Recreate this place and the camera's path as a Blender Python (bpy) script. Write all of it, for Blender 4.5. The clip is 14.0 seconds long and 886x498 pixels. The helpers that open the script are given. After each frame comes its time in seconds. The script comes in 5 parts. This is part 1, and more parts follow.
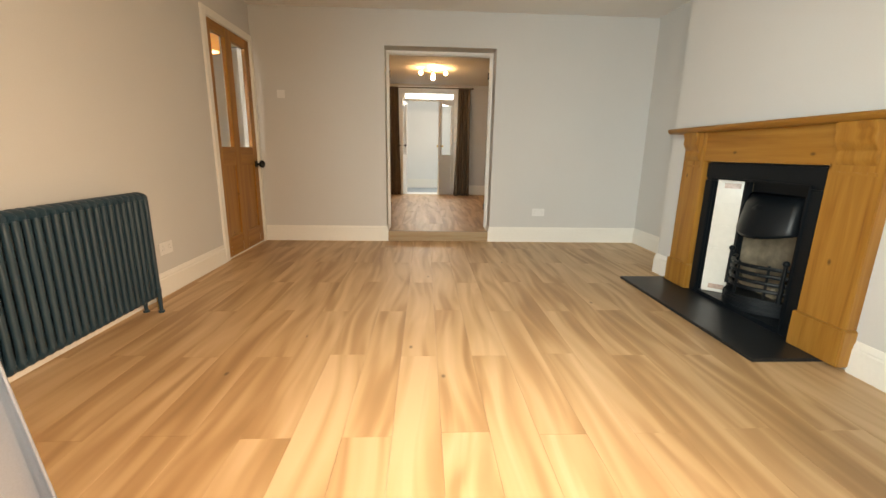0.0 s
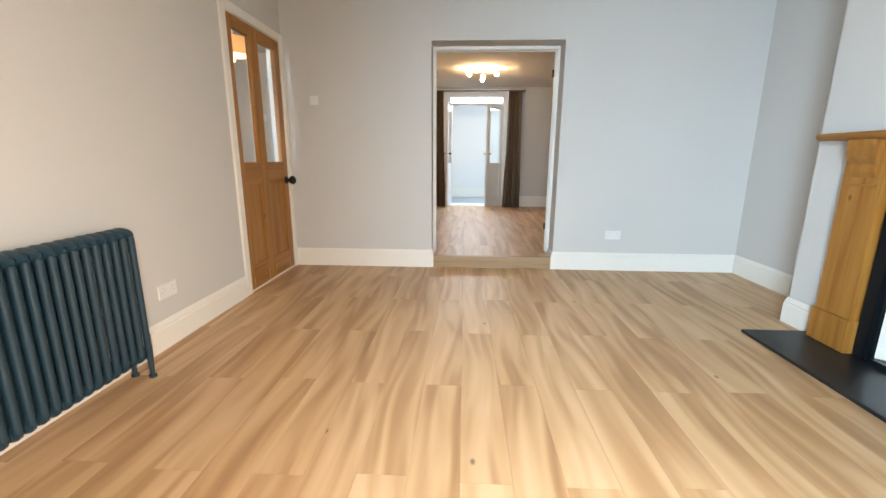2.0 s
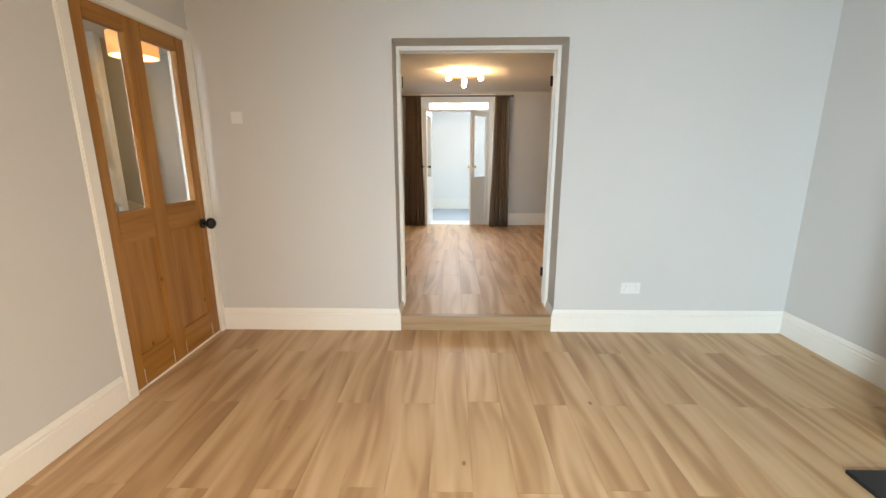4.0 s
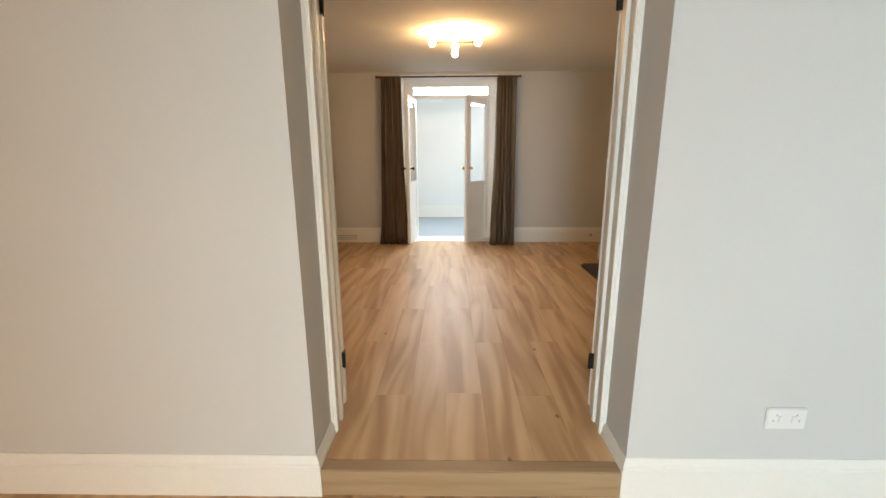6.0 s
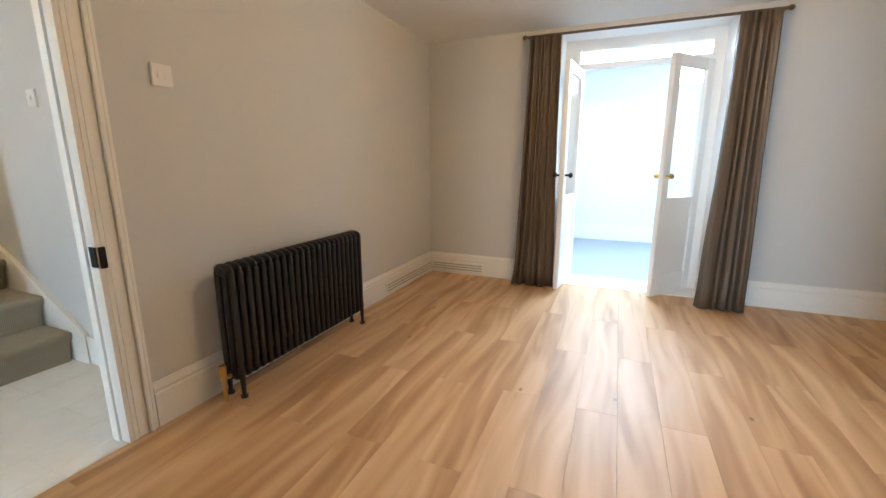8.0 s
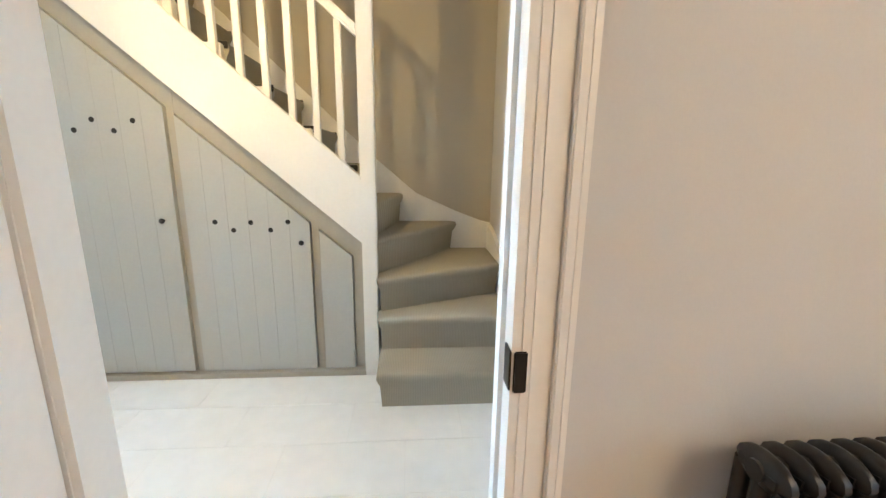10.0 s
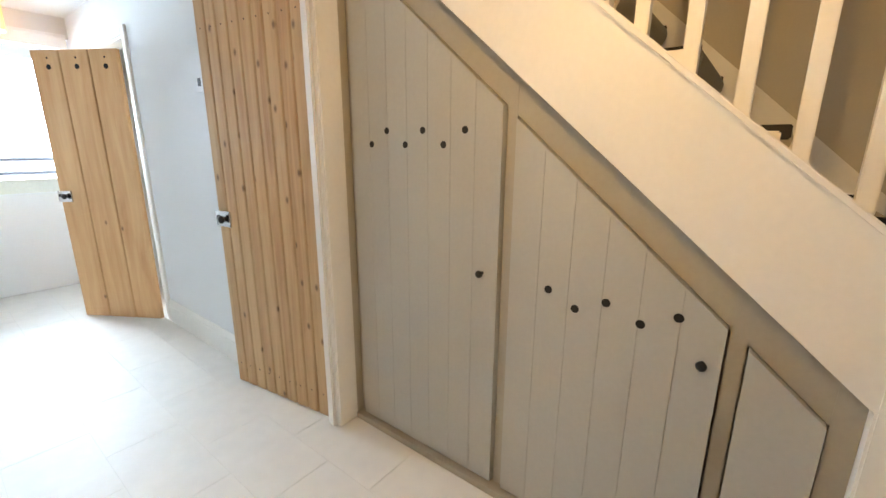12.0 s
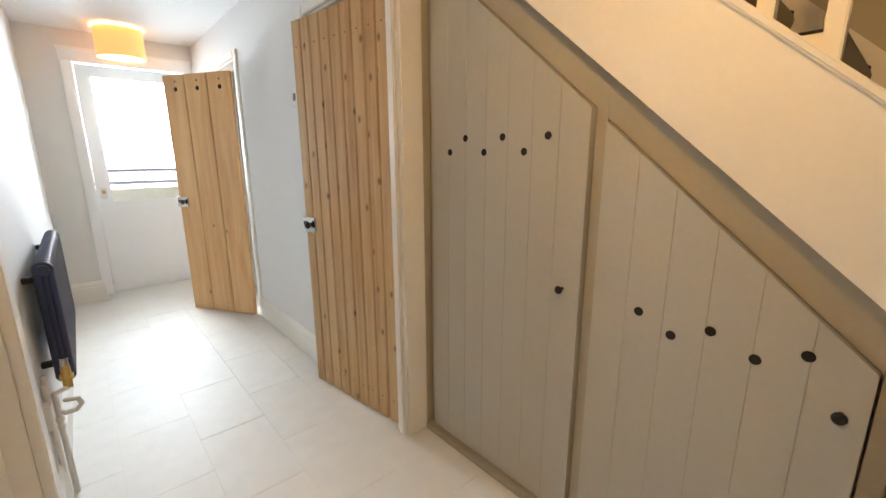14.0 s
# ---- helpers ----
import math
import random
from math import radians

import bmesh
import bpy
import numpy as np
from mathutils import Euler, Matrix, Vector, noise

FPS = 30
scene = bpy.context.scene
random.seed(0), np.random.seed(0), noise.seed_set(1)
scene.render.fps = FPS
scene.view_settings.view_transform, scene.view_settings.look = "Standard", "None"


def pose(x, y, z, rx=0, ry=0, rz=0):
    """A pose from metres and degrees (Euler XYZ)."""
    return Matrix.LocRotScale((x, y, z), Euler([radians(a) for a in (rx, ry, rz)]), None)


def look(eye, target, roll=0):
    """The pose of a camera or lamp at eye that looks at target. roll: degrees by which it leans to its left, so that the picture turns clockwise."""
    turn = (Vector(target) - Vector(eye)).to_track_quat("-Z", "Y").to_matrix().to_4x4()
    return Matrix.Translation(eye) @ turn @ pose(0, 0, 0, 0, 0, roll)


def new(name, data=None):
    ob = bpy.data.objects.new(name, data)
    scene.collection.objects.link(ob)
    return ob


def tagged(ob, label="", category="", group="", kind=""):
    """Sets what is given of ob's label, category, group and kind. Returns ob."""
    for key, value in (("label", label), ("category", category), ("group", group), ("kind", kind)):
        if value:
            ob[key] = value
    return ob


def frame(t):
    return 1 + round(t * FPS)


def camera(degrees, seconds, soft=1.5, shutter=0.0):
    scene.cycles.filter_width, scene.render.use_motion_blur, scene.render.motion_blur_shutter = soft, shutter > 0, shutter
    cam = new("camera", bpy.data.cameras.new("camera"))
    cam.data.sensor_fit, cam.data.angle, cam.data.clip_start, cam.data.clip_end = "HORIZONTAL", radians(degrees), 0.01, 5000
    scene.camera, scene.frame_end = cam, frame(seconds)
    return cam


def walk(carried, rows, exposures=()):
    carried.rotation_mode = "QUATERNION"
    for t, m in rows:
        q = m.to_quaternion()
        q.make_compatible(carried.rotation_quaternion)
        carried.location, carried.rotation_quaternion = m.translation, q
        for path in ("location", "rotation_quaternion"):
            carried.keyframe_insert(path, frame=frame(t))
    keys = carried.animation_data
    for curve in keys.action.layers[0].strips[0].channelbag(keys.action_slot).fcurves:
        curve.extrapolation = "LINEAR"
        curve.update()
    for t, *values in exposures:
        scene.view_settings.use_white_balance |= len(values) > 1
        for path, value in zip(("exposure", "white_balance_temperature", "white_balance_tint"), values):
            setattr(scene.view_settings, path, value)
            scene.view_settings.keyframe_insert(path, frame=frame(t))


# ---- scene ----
PATH = [
    (0, (0.068, 0.054, 1.011), (0.161, 1.999, 0.556), 1.0),
    (0.5, (-0.04, 0.271, 1.043), (-0.173, 2.216, 0.595), 0.9),
    (1, (-0.06, 0.419, 1.074), (-0.21, 2.364, 0.636), 0.6),
    (1.5, (-0.07, 0.558, 1.049), (-0.189, 2.506, 0.615), 0.5),
    (2, (-0.043, 0.779, 1.082), (-0.144, 2.728, 0.646), 0.3),
    (2.5, (-0.021, 0.94, 1.284), (-0.098, 2.89, 0.845), 0.4),
    (3, (0.001, 1.119, 1.344), (-0.063, 3.069, 0.902), 0.3),
    (3.2, (0.005, 1.233, 1.345), (-0.05, 3.183, 0.903), 0.3),
    (5.5, (0.152, 2.987, 1.295), (0.115, 4.939, 0.857), -0.3),
    (6, (0.16, 3.415, 1.306), (0.124, 5.366, 0.868), -0.3),
    (6.5, (0.162, 3.923, 1.311), (0.086, 5.873, 0.873), -0.4),
    (7, (0.186, 4.375, 1.263), (-0.003, 6.318, 0.83), -0.1),
    (7.2, (0.187, 4.553, 1.273), (-0.076, 6.488, 0.843), -0.0),
    (9.3, (-0.602, 5.946, 1.272), (-2.33, 6.865, 0.86), 0.4),
    (9.5, (-0.733, 5.962, 1.283), (-2.557, 6.667, 0.866), 0.6),
    (10, (-1.054, 5.951, 1.303), (-3.0, 6.101, 0.866), 0.8),
    (10.5, (-1.387, 5.868, 1.326), (-3.299, 5.499, 0.87), 0.8),
    (11, (-1.684, 5.728, 1.348), (-3.497, 5.013, 0.899), 0.8),
    (11.5, (-1.921, 5.576, 1.371), (-3.6, 4.596, 0.903), 0.6),
    (12, (-2.024, 5.442, 1.393), (-3.559, 4.252, 0.914), 0.3),
    (12.5, (-2.041, 5.388, 1.395), (-3.448, 4.047, 0.925), 0.1),
    (13, (-2.051, 5.398, 1.383), (-3.363, 3.958, 0.934), 0.1),
    (13.5, (-2.057, 5.403, 1.378), (-3.333, 3.925, 0.942), 0.1),
    (14, (-2.064, 5.408, 1.388), (-3.353, 3.943, 0.95), -0.3),
]
cam = camera(94.4, 14.0)
LOOKS = [
    (0.0, -0.52, 10200, 20), (0.4, -0.22, 7400, 17), (1.0, -0.08, 7100, 15), (3.2, 0.0, 7400, 15), (5.3, 0.0, 8000, 15), (6.5, 0.06, 8000, 14), (7.2, 0.74, 6700, 11), (7.9, 0.62, 6200, 10), (8.6, 1.0, 5800, 9),
    (9.3, 1.50, 5500, 8), (10.0, 1.36, 5600, 9), (11.0, 1.22, 6200, 14), (12.0, 0.72, 7000, 18), (13.0, 0.44, 7700, 21), (14.0, 0.37, 8000, 22),
]
walk(cam, [(t, look(*m)) for t, *m in PATH], LOOKS)

# ---- light ----
world = bpy.data.worlds.new("sky")
scene.world = world
world.use_nodes = True
wnt = world.node_tree
wsky = wnt.nodes.new("ShaderNodeTexSky")
wsky.sky_type, wsky.sun_disc = "NISHITA", False
wsky.sun_elevation, wsky.sun_rotation = radians(40), radians(160)
wnt.links.new(wsky.outputs[0], wnt.nodes["Background"].inputs[0])
wnt.nodes["Background"].inputs[1].default_value = 0.12
sun = new("sun", bpy.data.lights.new("sun", "SUN"))
sun.data.energy, sun.data.angle, sun.data.color = 0.8, radians(12), (1.0, 0.97, 0.92)
sun.matrix_world = look((1.4, -4.2, 3.7), (0, 0, 0))


def area_lamp(name, eye, target, sx, sy, watts, colour):
    d = bpy.data.lights.new(name, "AREA")
    d.shape, d.size, d.size_y, d.energy, d.color = "RECTANGLE", sx, sy, watts, colour
    ob = new(name, d)
    ob.matrix_world = look(eye, target)
    return ob


def point_lamp(name, at, watts, colour, radius=0.05):
    d = bpy.data.lights.new(name, "POINT")
    d.energy, d.color, d.shadow_soft_size = watts, colour, radius
    ob = new(name, d)
    ob.location = at
    return ob


COOL = (0.58, 0.82, 1.0)
WARM = (1.0, 0.68, 0.26)
left = area_lamp("front_window_light_left", (-0.40, -0.40, 1.35), (2.35, 4.3, 0.25), 0.9, 1.6, 91, (0.53, 0.785, 1.0))
left.data.spread = radians(92)
right = area_lamp("front_window_light_right", (1.10, -0.40, 1.35), (-1.05, 1.40, 0.05), 0.9, 1.6, 72, (1.0, 0.94, 0.85))
right.data.spread = radians(104)
# Garden room windows are unseen; the next two lamps add its daylight.
area_lamp("garden_side_fill", (2.42, 11.2, 1.5), (-1.0, 11.2, 1.2), 1.9, 1.7, 48, COOL)
area_lamp("garden_top_fill", (0.2, 11.1, 2.72), (-0.2, 8.1, 0.1), 1.8, 1.3, 150, (0.70, 0.87, 1.0))
hall = area_lamp("hall_door_light", (-2.6, -0.45, 1.85), (-2.5, 6.2, 1.05), 1.2, 1.1, 82, (0.55, 0.79, 1.0))
hall.data.spread = radians(92)
point_lamp("stair_pendant_bulb", (-2.43, 5.18, 2.045), 11, WARM, 0.02)
point_lamp("hall_pendant_bulb", (-2.49, 0.96, 2.29), 7, WARM, 0.08)
# Unseen warm fill added over the upper stair, with no fitting.
point_lamp("upstairs_fill", (-3.5, 4.4, 4.3), 22, WARM, 0.08)


# ---- materials ----
def material(name, colour, rough=0.5, metal=0.0, grain=None, amount=0.06, bump=0.0, spec=0.5, wear=0.0):
    """Plain surface with variation at two scales: large soft stains and fine grain."""
    m = bpy.data.materials.new(name)
    m.use_nodes = True
    nt = m.node_tree
    b = nt.nodes["Principled BSDF"]
    b.inputs["Roughness"].default_value, b.inputs["Metallic"].default_value = rough, metal
    b.inputs["Specular IOR Level"].default_value = spec
    co = nt.nodes.new("ShaderNodeTexCoord")
    big = nt.nodes.new("ShaderNodeTexNoise")
    big.inputs["Scale"].default_value, big.inputs["Detail"].default_value = 1.7, 4
    fine = nt.nodes.new("ShaderNodeTexNoise")
    fine.inputs["Scale"].default_value, fine.inputs["Detail"].default_value = grain or 90, 3
    for n in (big, fine):
        nt.links.new(co.outputs["Object"], n.inputs["Vector"])
    add = nt.nodes.new("ShaderNodeMath")
    add.operation = "ADD"
    nt.links.new(big.outputs[0], add.inputs[0])
    nt.links.new(fine.outputs[0], add.inputs[1])
    rng = nt.nodes.new("ShaderNodeMapRange")
    rng.inputs["From Min"].default_value, rng.inputs["From Max"].default_value = 0.6, 1.4
    rng.inputs["To Min"].default_value, rng.inputs["To Max"].default_value = 1 - amount, 1 + amount
    nt.links.new(add.outputs[0], rng.inputs["Value"])
    hsv = nt.nodes.new("ShaderNodeHueSaturation")
    hsv.inputs["Color"].default_value = (*colour, 1)
    nt.links.new(rng.outputs[0], hsv.inputs["Value"])
    nt.links.new(hsv.outputs[0], b.inputs["Base Color"])
    rr = nt.nodes.new("ShaderNodeMapRange")
    rr.inputs["To Min"].default_value, rr.inputs["To Max"].default_value = max(0.02, rough - 0.08 - wear), min(1, rough + 0.08 + wear)
    nt.links.new(big.outputs[0], rr.inputs["Value"])
    nt.links.new(rr.outputs[0], b.inputs["Roughness"])
    if bump:
        bp = nt.nodes.new("ShaderNodeBump")
        bp.inputs["Strength"].default_value, bp.inputs["Distance"].default_value = bump, 0.003
        nt.links.new(fine.outputs[0], bp.inputs["Height"])
        nt.links.new(bp.outputs[0], b.inputs["Normal"])
    return m


def wood(name, stops, along="Y", wide=9.0, long=0.55, rough=0.4, knots=0.0, streak=2.2, bump=0.08, spec=0.4, vary=0.14, flat="Z", fibre=0.28, wavy=0.0):
    """Sawn wood: streaks drawn out along one axis, wavy, with knots; each piece is shifted by its own random."""
    m = bpy.data.materials.new(name)
    m.use_nodes = True
    nt = m.node_tree
    b = nt.nodes["Principled BSDF"]
    co = nt.nodes.new("ShaderNodeTexCoord")
    info = nt.nodes.new("ShaderNodeObjectInfo")
    shift = nt.nodes.new("ShaderNodeVectorMath")
    shift.operation = "MULTIPLY_ADD"
    nt.links.new(info.outputs["Random"], shift.inputs[0])
    shift.inputs[1].default_value = (37.0, 53.0, 71.0)
    nt.links.new(co.outputs["Object"], shift.inputs[2])
    mp = nt.nodes.new("ShaderNodeMapping")
    s = [wide, wide, wide]
    s["XYZ".index(along)] = long
    mp.inputs["Scale"].default_value = s
    nt.links.new(shift.outputs[0], mp.inputs["Vector"])
    if wavy:
        # the grain wanders sideways along the board
        drift = nt.nodes.new("ShaderNodeTexNoise")
        drift.inputs["Scale"].default_value, drift.inputs["Detail"].default_value = 1.1, 0
        sway = nt.nodes.new("ShaderNodeVectorMath")
        sway.operation = "MULTIPLY_ADD"
        sway.inputs[1].default_value = (wavy, wavy, wavy)
        nt.links.new(shift.outputs[0], drift.inputs["Vector"])
        nt.links.new(drift.outputs["Color"], sway.inputs[0])
        nt.links.new(shift.outputs[0], sway.inputs[2])
        nt.links.new(sway.outputs[0], mp.inputs["Vector"])
    broad = nt.nodes.new("ShaderNodeTexNoise")
    broad.inputs["Scale"].default_value, broad.inputs["Detail"].default_value = 1.0, 1.6 if wavy else 3
    broad.inputs["Distortion"].default_value = streak
    fine = nt.nodes.new("ShaderNodeTexNoise")
    fine.inputs["Scale"].default_value, fine.inputs["Detail"].default_value = 7.0, 6
    nt.links.new(mp.outputs[0], broad.inputs["Vector"])
    nt.links.new(mp.outputs[0], fine.inputs["Vector"])
    mix = nt.nodes.new("ShaderNodeMath")
    mix.operation = "MULTIPLY_ADD"
    nt.links.new(fine.outputs[0], mix.inputs[0])
    mix.inputs[1].default_value = fibre
    nt.links.new(broad.outputs[0], mix.inputs[2])
    each = nt.nodes.new("ShaderNodeMath")
    each.operation = "MULTIPLY_ADD"
    nt.links.new(info.outputs["Random"], each.inputs[0])
    each.inputs[1].default_value = vary
    nt.links.new(mix.outputs[0], each.inputs[2])
    ramp = nt.nodes.new("ShaderNodeValToRGB")
    ramp.color_ramp.elements[0].position, ramp.color_ramp.elements[0].color = stops[0][0], (*stops[0][1], 1)
    ramp.color_ramp.elements[1].position, ramp.color_ramp.elements[1].color = stops[-1][0], (*stops[-1][1], 1)
    for p, c in stops[1:-1]:
        ramp.color_ramp.elements.new(p).color = (*c, 1)
    nt.links.new(each.outputs[0], ramp.inputs[0])
    last = ramp.outputs[0]
    if knots:
        km = nt.nodes.new("ShaderNodeMapping")
        ks = [knots, knots, knots]
        ks["XYZ".index(along)] = knots * 0.6
        ks["XYZ".index(flat)] = 0.0
        km.inputs["Scale"].default_value = ks
        nt.links.new(shift.outputs[0], km.inputs["Vector"])
        sep, com = nt.nodes.new("ShaderNodeSeparateXYZ"), nt.nodes.new("ShaderNodeCombineXYZ")
        nt.links.new(km.outputs[0], sep.inputs[0])
        for k, ax in enumerate([c for c in "XYZ" if c != flat]):
            nt.links.new(sep.outputs[ax], com.inputs[k])
        vo = nt.nodes.new("ShaderNodeTexVoronoi")
        vo.voronoi_dimensions = "2D"
        vo.inputs["Scale"].default_value = 1.0
        nt.links.new(com.outputs[0], vo.inputs["Vector"])
        kr = nt.nodes.new("ShaderNodeMapRange")
        kr.inputs["From Min"].default_value, kr.inputs["From Max"].default_value = 0.004 * knots, 0.013 * knots
        kr.inputs["To Min"].default_value, kr.inputs["To Max"].default_value = 0.75, 0.0
        nt.links.new(vo.outputs["Distance"], kr.inputs["Value"])
        kx = nt.nodes.new("ShaderNodeMix")
        kx.data_type = "RGBA"
        nt.links.new(kr.outputs[0], kx.inputs["Factor"])
        nt.links.new(last, kx.inputs[6])
        kx.inputs[7].default_value = (*[c * 0.28 for c in stops[0][1]], 1)
        last = kx.outputs[2]
    nt.links.new(last, b.inputs["Base Color"])
    rr = nt.nodes.new("ShaderNodeMapRange")
    rr.inputs["To Min"].default_value, rr.inputs["To Max"].default_value = rough - 0.08, rough + 0.12
    nt.links.new(fine.outputs[0], rr.inputs["Value"])
    nt.links.new(rr.outputs[0], b.inputs["Roughness"])
    b.inputs["Specular IOR Level"].default_value = spec
    bp = nt.nodes.new("ShaderNodeBump")
    bp.inputs["Strength"].default_value, bp.inputs["Distance"].default_value = bump, 0.002
    nt.links.new(fine.outputs[0], bp.inputs["Height"])
    nt.links.new(bp.outputs[0], b.inputs["Normal"])
    return m


def glow(name, colour, strength):
    m = bpy.data.materials.new(name)
    m.use_nodes = True
    b = m.node_tree.nodes["Principled BSDF"]
    b.inputs["Base Color"].default_value = (*colour, 1)
    b.inputs["Emission Color"].default_value = (*colour, 1)
    b.inputs["Emission Strength"].default_value = strength
    return m


def glass(name, rough=0.0, tint=(1, 1, 1)):
    m = bpy.data.materials.new(name)
    m.use_nodes = True
    b = m.node_tree.nodes["Principled BSDF"]
    b.inputs["Base Color"].default_value = (*tint, 1)
    b.inputs["Transmission Weight"].default_value = 1.0
    b.inputs["Roughness"].default_value, b.inputs["IOR"].default_value = rough, 1.1
    return m


def carpet(name, across="Y"):
    """Narrow light and dark stripes running up the stair, with pile."""
    m = material(name, (0.37, 0.335, 0.262), 0.95, grain=420, amount=0.18, bump=0.5, spec=0.1)
    nt = m.node_tree
    b = nt.nodes["Principled BSDF"]
    co = nt.nodes.new("ShaderNodeTexCoord")
    wv = nt.nodes.new("ShaderNodeTexWave")
    wv.wave_type, wv.bands_direction = "BANDS", across
    wv.inputs["Scale"].default_value = 38
    nt.links.new(co.outputs["Object"], wv.inputs["Vector"])
    mx = nt.nodes.new("ShaderNodeMix")
    mx.data_type = "RGBA"
    fac = nt.nodes.new("ShaderNodeMapRange")
    fac.inputs["To Min"].default_value, fac.inputs["To Max"].default_value = 0.0, 0.30
    nt.links.new(wv.outputs[0], fac.inputs["Value"])
    nt.links.new(fac.outputs[0], mx.inputs["Factor"])
    nt.links.new(b.inputs["Base Color"].links[0].from_socket, mx.inputs[6])
    mx.inputs[7].default_value = (0.14, 0.12, 0.095, 1)
    nt.links.new(mx.outputs[2], b.inputs["Base Color"])
    return m


M_WALL = material("grey_wall_paint", (0.56, 0.55, 0.53), 0.75, grain=160, amount=0.025, bump=0.10, spec=0.25)
M_HWALL = material("pale_hall_paint", (0.71, 0.71, 0.695), 0.72, grain=160, amount=0.025, bump=0.10, spec=0.25)
# Stair wall paint with the dim, warm lamp light mixed into its colour.
M_STAIRWALL = material("stair_wall_lamp_tint", (0.47, 0.425, 0.335), 0.75, grain=160, amount=0.03, bump=0.10, spec=0.25)
M_CEIL = material("white_ceiling_paint", (0.78, 0.77, 0.75), 0.85, grain=140, amount=0.02, bump=0.08, spec=0.2)
M_TRIM = material("white_gloss_paint", (0.76, 0.735, 0.68), 0.46, grain=60, amount=0.03, bump=0.04)
M_UPVC = material("white_door_paint", (0.82, 0.83, 0.83), 0.35, grain=60, amount=0.02, bump=0.03)
M_PLASTIC = material("white_plastic", (0.70, 0.69, 0.67), 0.35, amount=0.01)
M_RAD = material("anthracite_enamel", (0.012, 0.035, 0.052), 0.34, grain=200, amount=0.10, bump=0.03)
M_NAVY = material("navy_enamel", (0.013, 0.023, 0.070), 0.30, grain=200, amount=0.10, bump=0.03)
M_RADB = material("black_green_enamel", (0.0075, 0.0065, 0.0055), 0.40, grain=200, amount=0.10, bump=0.03)
M_IRON = material("blackened_cast_iron", (0.0040, 0.0062, 0.0082), 0.36, grain=150, amount=0.3, bump=0.12, wear=0.1, spec=0.22)
M_HOOD = material("burnished_iron", (0.085, 0.082, 0.075), 0.24, metal=1.0, grain=40, amount=0.35, bump=0.05, wear=0.08)
M_BAR = material("worn_steel_bar", (0.20, 0.19, 0.18), 0.35, metal=1.0, grain=60, amount=0.3)
M_BLACK = material("black_metal", (0.015, 0.015, 0.015), 0.35, metal=0.5, amount=0.1)
M_SOOT = material("sooty_firebrick", (0.19, 0.15, 0.105), 0.95, grain=18, amount=0.5, bump=0.4)
M_SLATE = material("black_slate", (0.011, 0.013, 0.015), 0.40, grain=35, amount=0.25, bump=0.10)
M_CHROME = material("worn_chrome", (0.60, 0.60, 0.58), 0.22, metal=1.0, amount=0.08)
M_BRASS = material("brass", (0.60, 0.40, 0.13), 0.3, metal=1.0, amount=0.1)
M_CUP = material("grey_cupboard_paint", (0.41, 0.405, 0.372), 0.5, grain=70, amount=0.04, bump=0.06)
M_CUPF = material("taupe_frame_paint", (0.36, 0.33, 0.27), 0.5, grain=70, amount=0.05, bump=0.06)
M_TILE = material("cream_floor_tile", (0.76, 0.745, 0.70), 0.60, grain=14, amount=0.05, bump=0.02, spec=0.3)
M_GROUT = material("pale_grout", (0.70, 0.685, 0.64), 0.8, amount=0.06)
M_UNDER = material("underlay", (0.16, 0.11, 0.07), 0.9)
# Black standing for the shade inside holes and the fire opening.
M_DARK = material("hole_shade", (0.008, 0.007, 0.006), 0.9)
M_CURTAIN = material("brown_satin", (0.100, 0.070, 0.045), 0.50, grain=240, amount=0.15, bump=0.08)
M_GREYCURTAIN = material("grey_linen", (0.13, 0.125, 0.13), 0.85, grain=300, amount=0.08, bump=0.2)
M_WTILE = material("white_glazed_tile", (0.60, 0.575, 0.52), 0.2, grain=30, amount=0.05)
M_PATTERN = material("floral_glazed_tile", (0.40, 0.27, 0.22), 0.25, grain=60, amount=0.5)
M_AMBER = material("amber_glaze", (0.15, 0.095, 0.010), 0.10, amount=0.25)
M_ROSE = material("rose_glaze", (0.085, 0.024, 0.022), 0.10, amount=0.2)
M_CARPET = carpet("striped_stair_carpet")
M_RUNNER = carpet("striped_stair_runner", "X")
M_BIND = material("black_carpet_binding", (0.03, 0.027, 0.024), 0.95, amount=0.2)
M_CFLOOR = material("grey_blue_vinyl", (0.28, 0.32, 0.36), 0.5, grain=40, amount=0.1)
M_GLASS = glass("clear_glass")
M_CREAMBOARD = material("cream_weathered_board", (0.72, 0.70, 0.58), 0.7, grain=30, amount=0.08)
M_PINHOLE = material("grey_plastic_recess", (0.42, 0.42, 0.41), 0.5)
M_FENCE = material("weathered_blue_grey_board", (0.42, 0.47, 0.55), 0.8, grain=30, amount=0.15)
M_BULB = glow("opal_bulb", (1.0, 0.68, 0.36), 172.0)
M_SHADE = glow("orange_lampshade", (0.92, 0.46, 0.17), 0.62)
M_SHADEIN = glow("lampshade_diffuser", (1.0, 0.86, 0.62), 3.0)
M_OUT = glow("bright_overcast_daylight", (0.93, 0.97, 1.0), 3.2)
FLOORSTOPS = [(0.28, (0.335, 0.185, 0.083)), (0.45, (0.435, 0.252, 0.120)), (0.58, (0.545, 0.342, 0.180)), (0.76, (0.645, 0.430, 0.248))]
M_FLOOR = wood("oak_laminate", FLOORSTOPS, "Y", 12.5, 0.75, 0.44, 1.3, 0.35, 0.012, 0.55, 0.07, "Z", 0.05, 0.16)
M_NOSE = wood("oak_laminate_nosing", [(p, tuple(0.55 * v for v in c)) for p, c in FLOORSTOPS], "X", 14.0, 0.75, 0.42, 0, 0.75, 0.05, 0.45, 0.10)
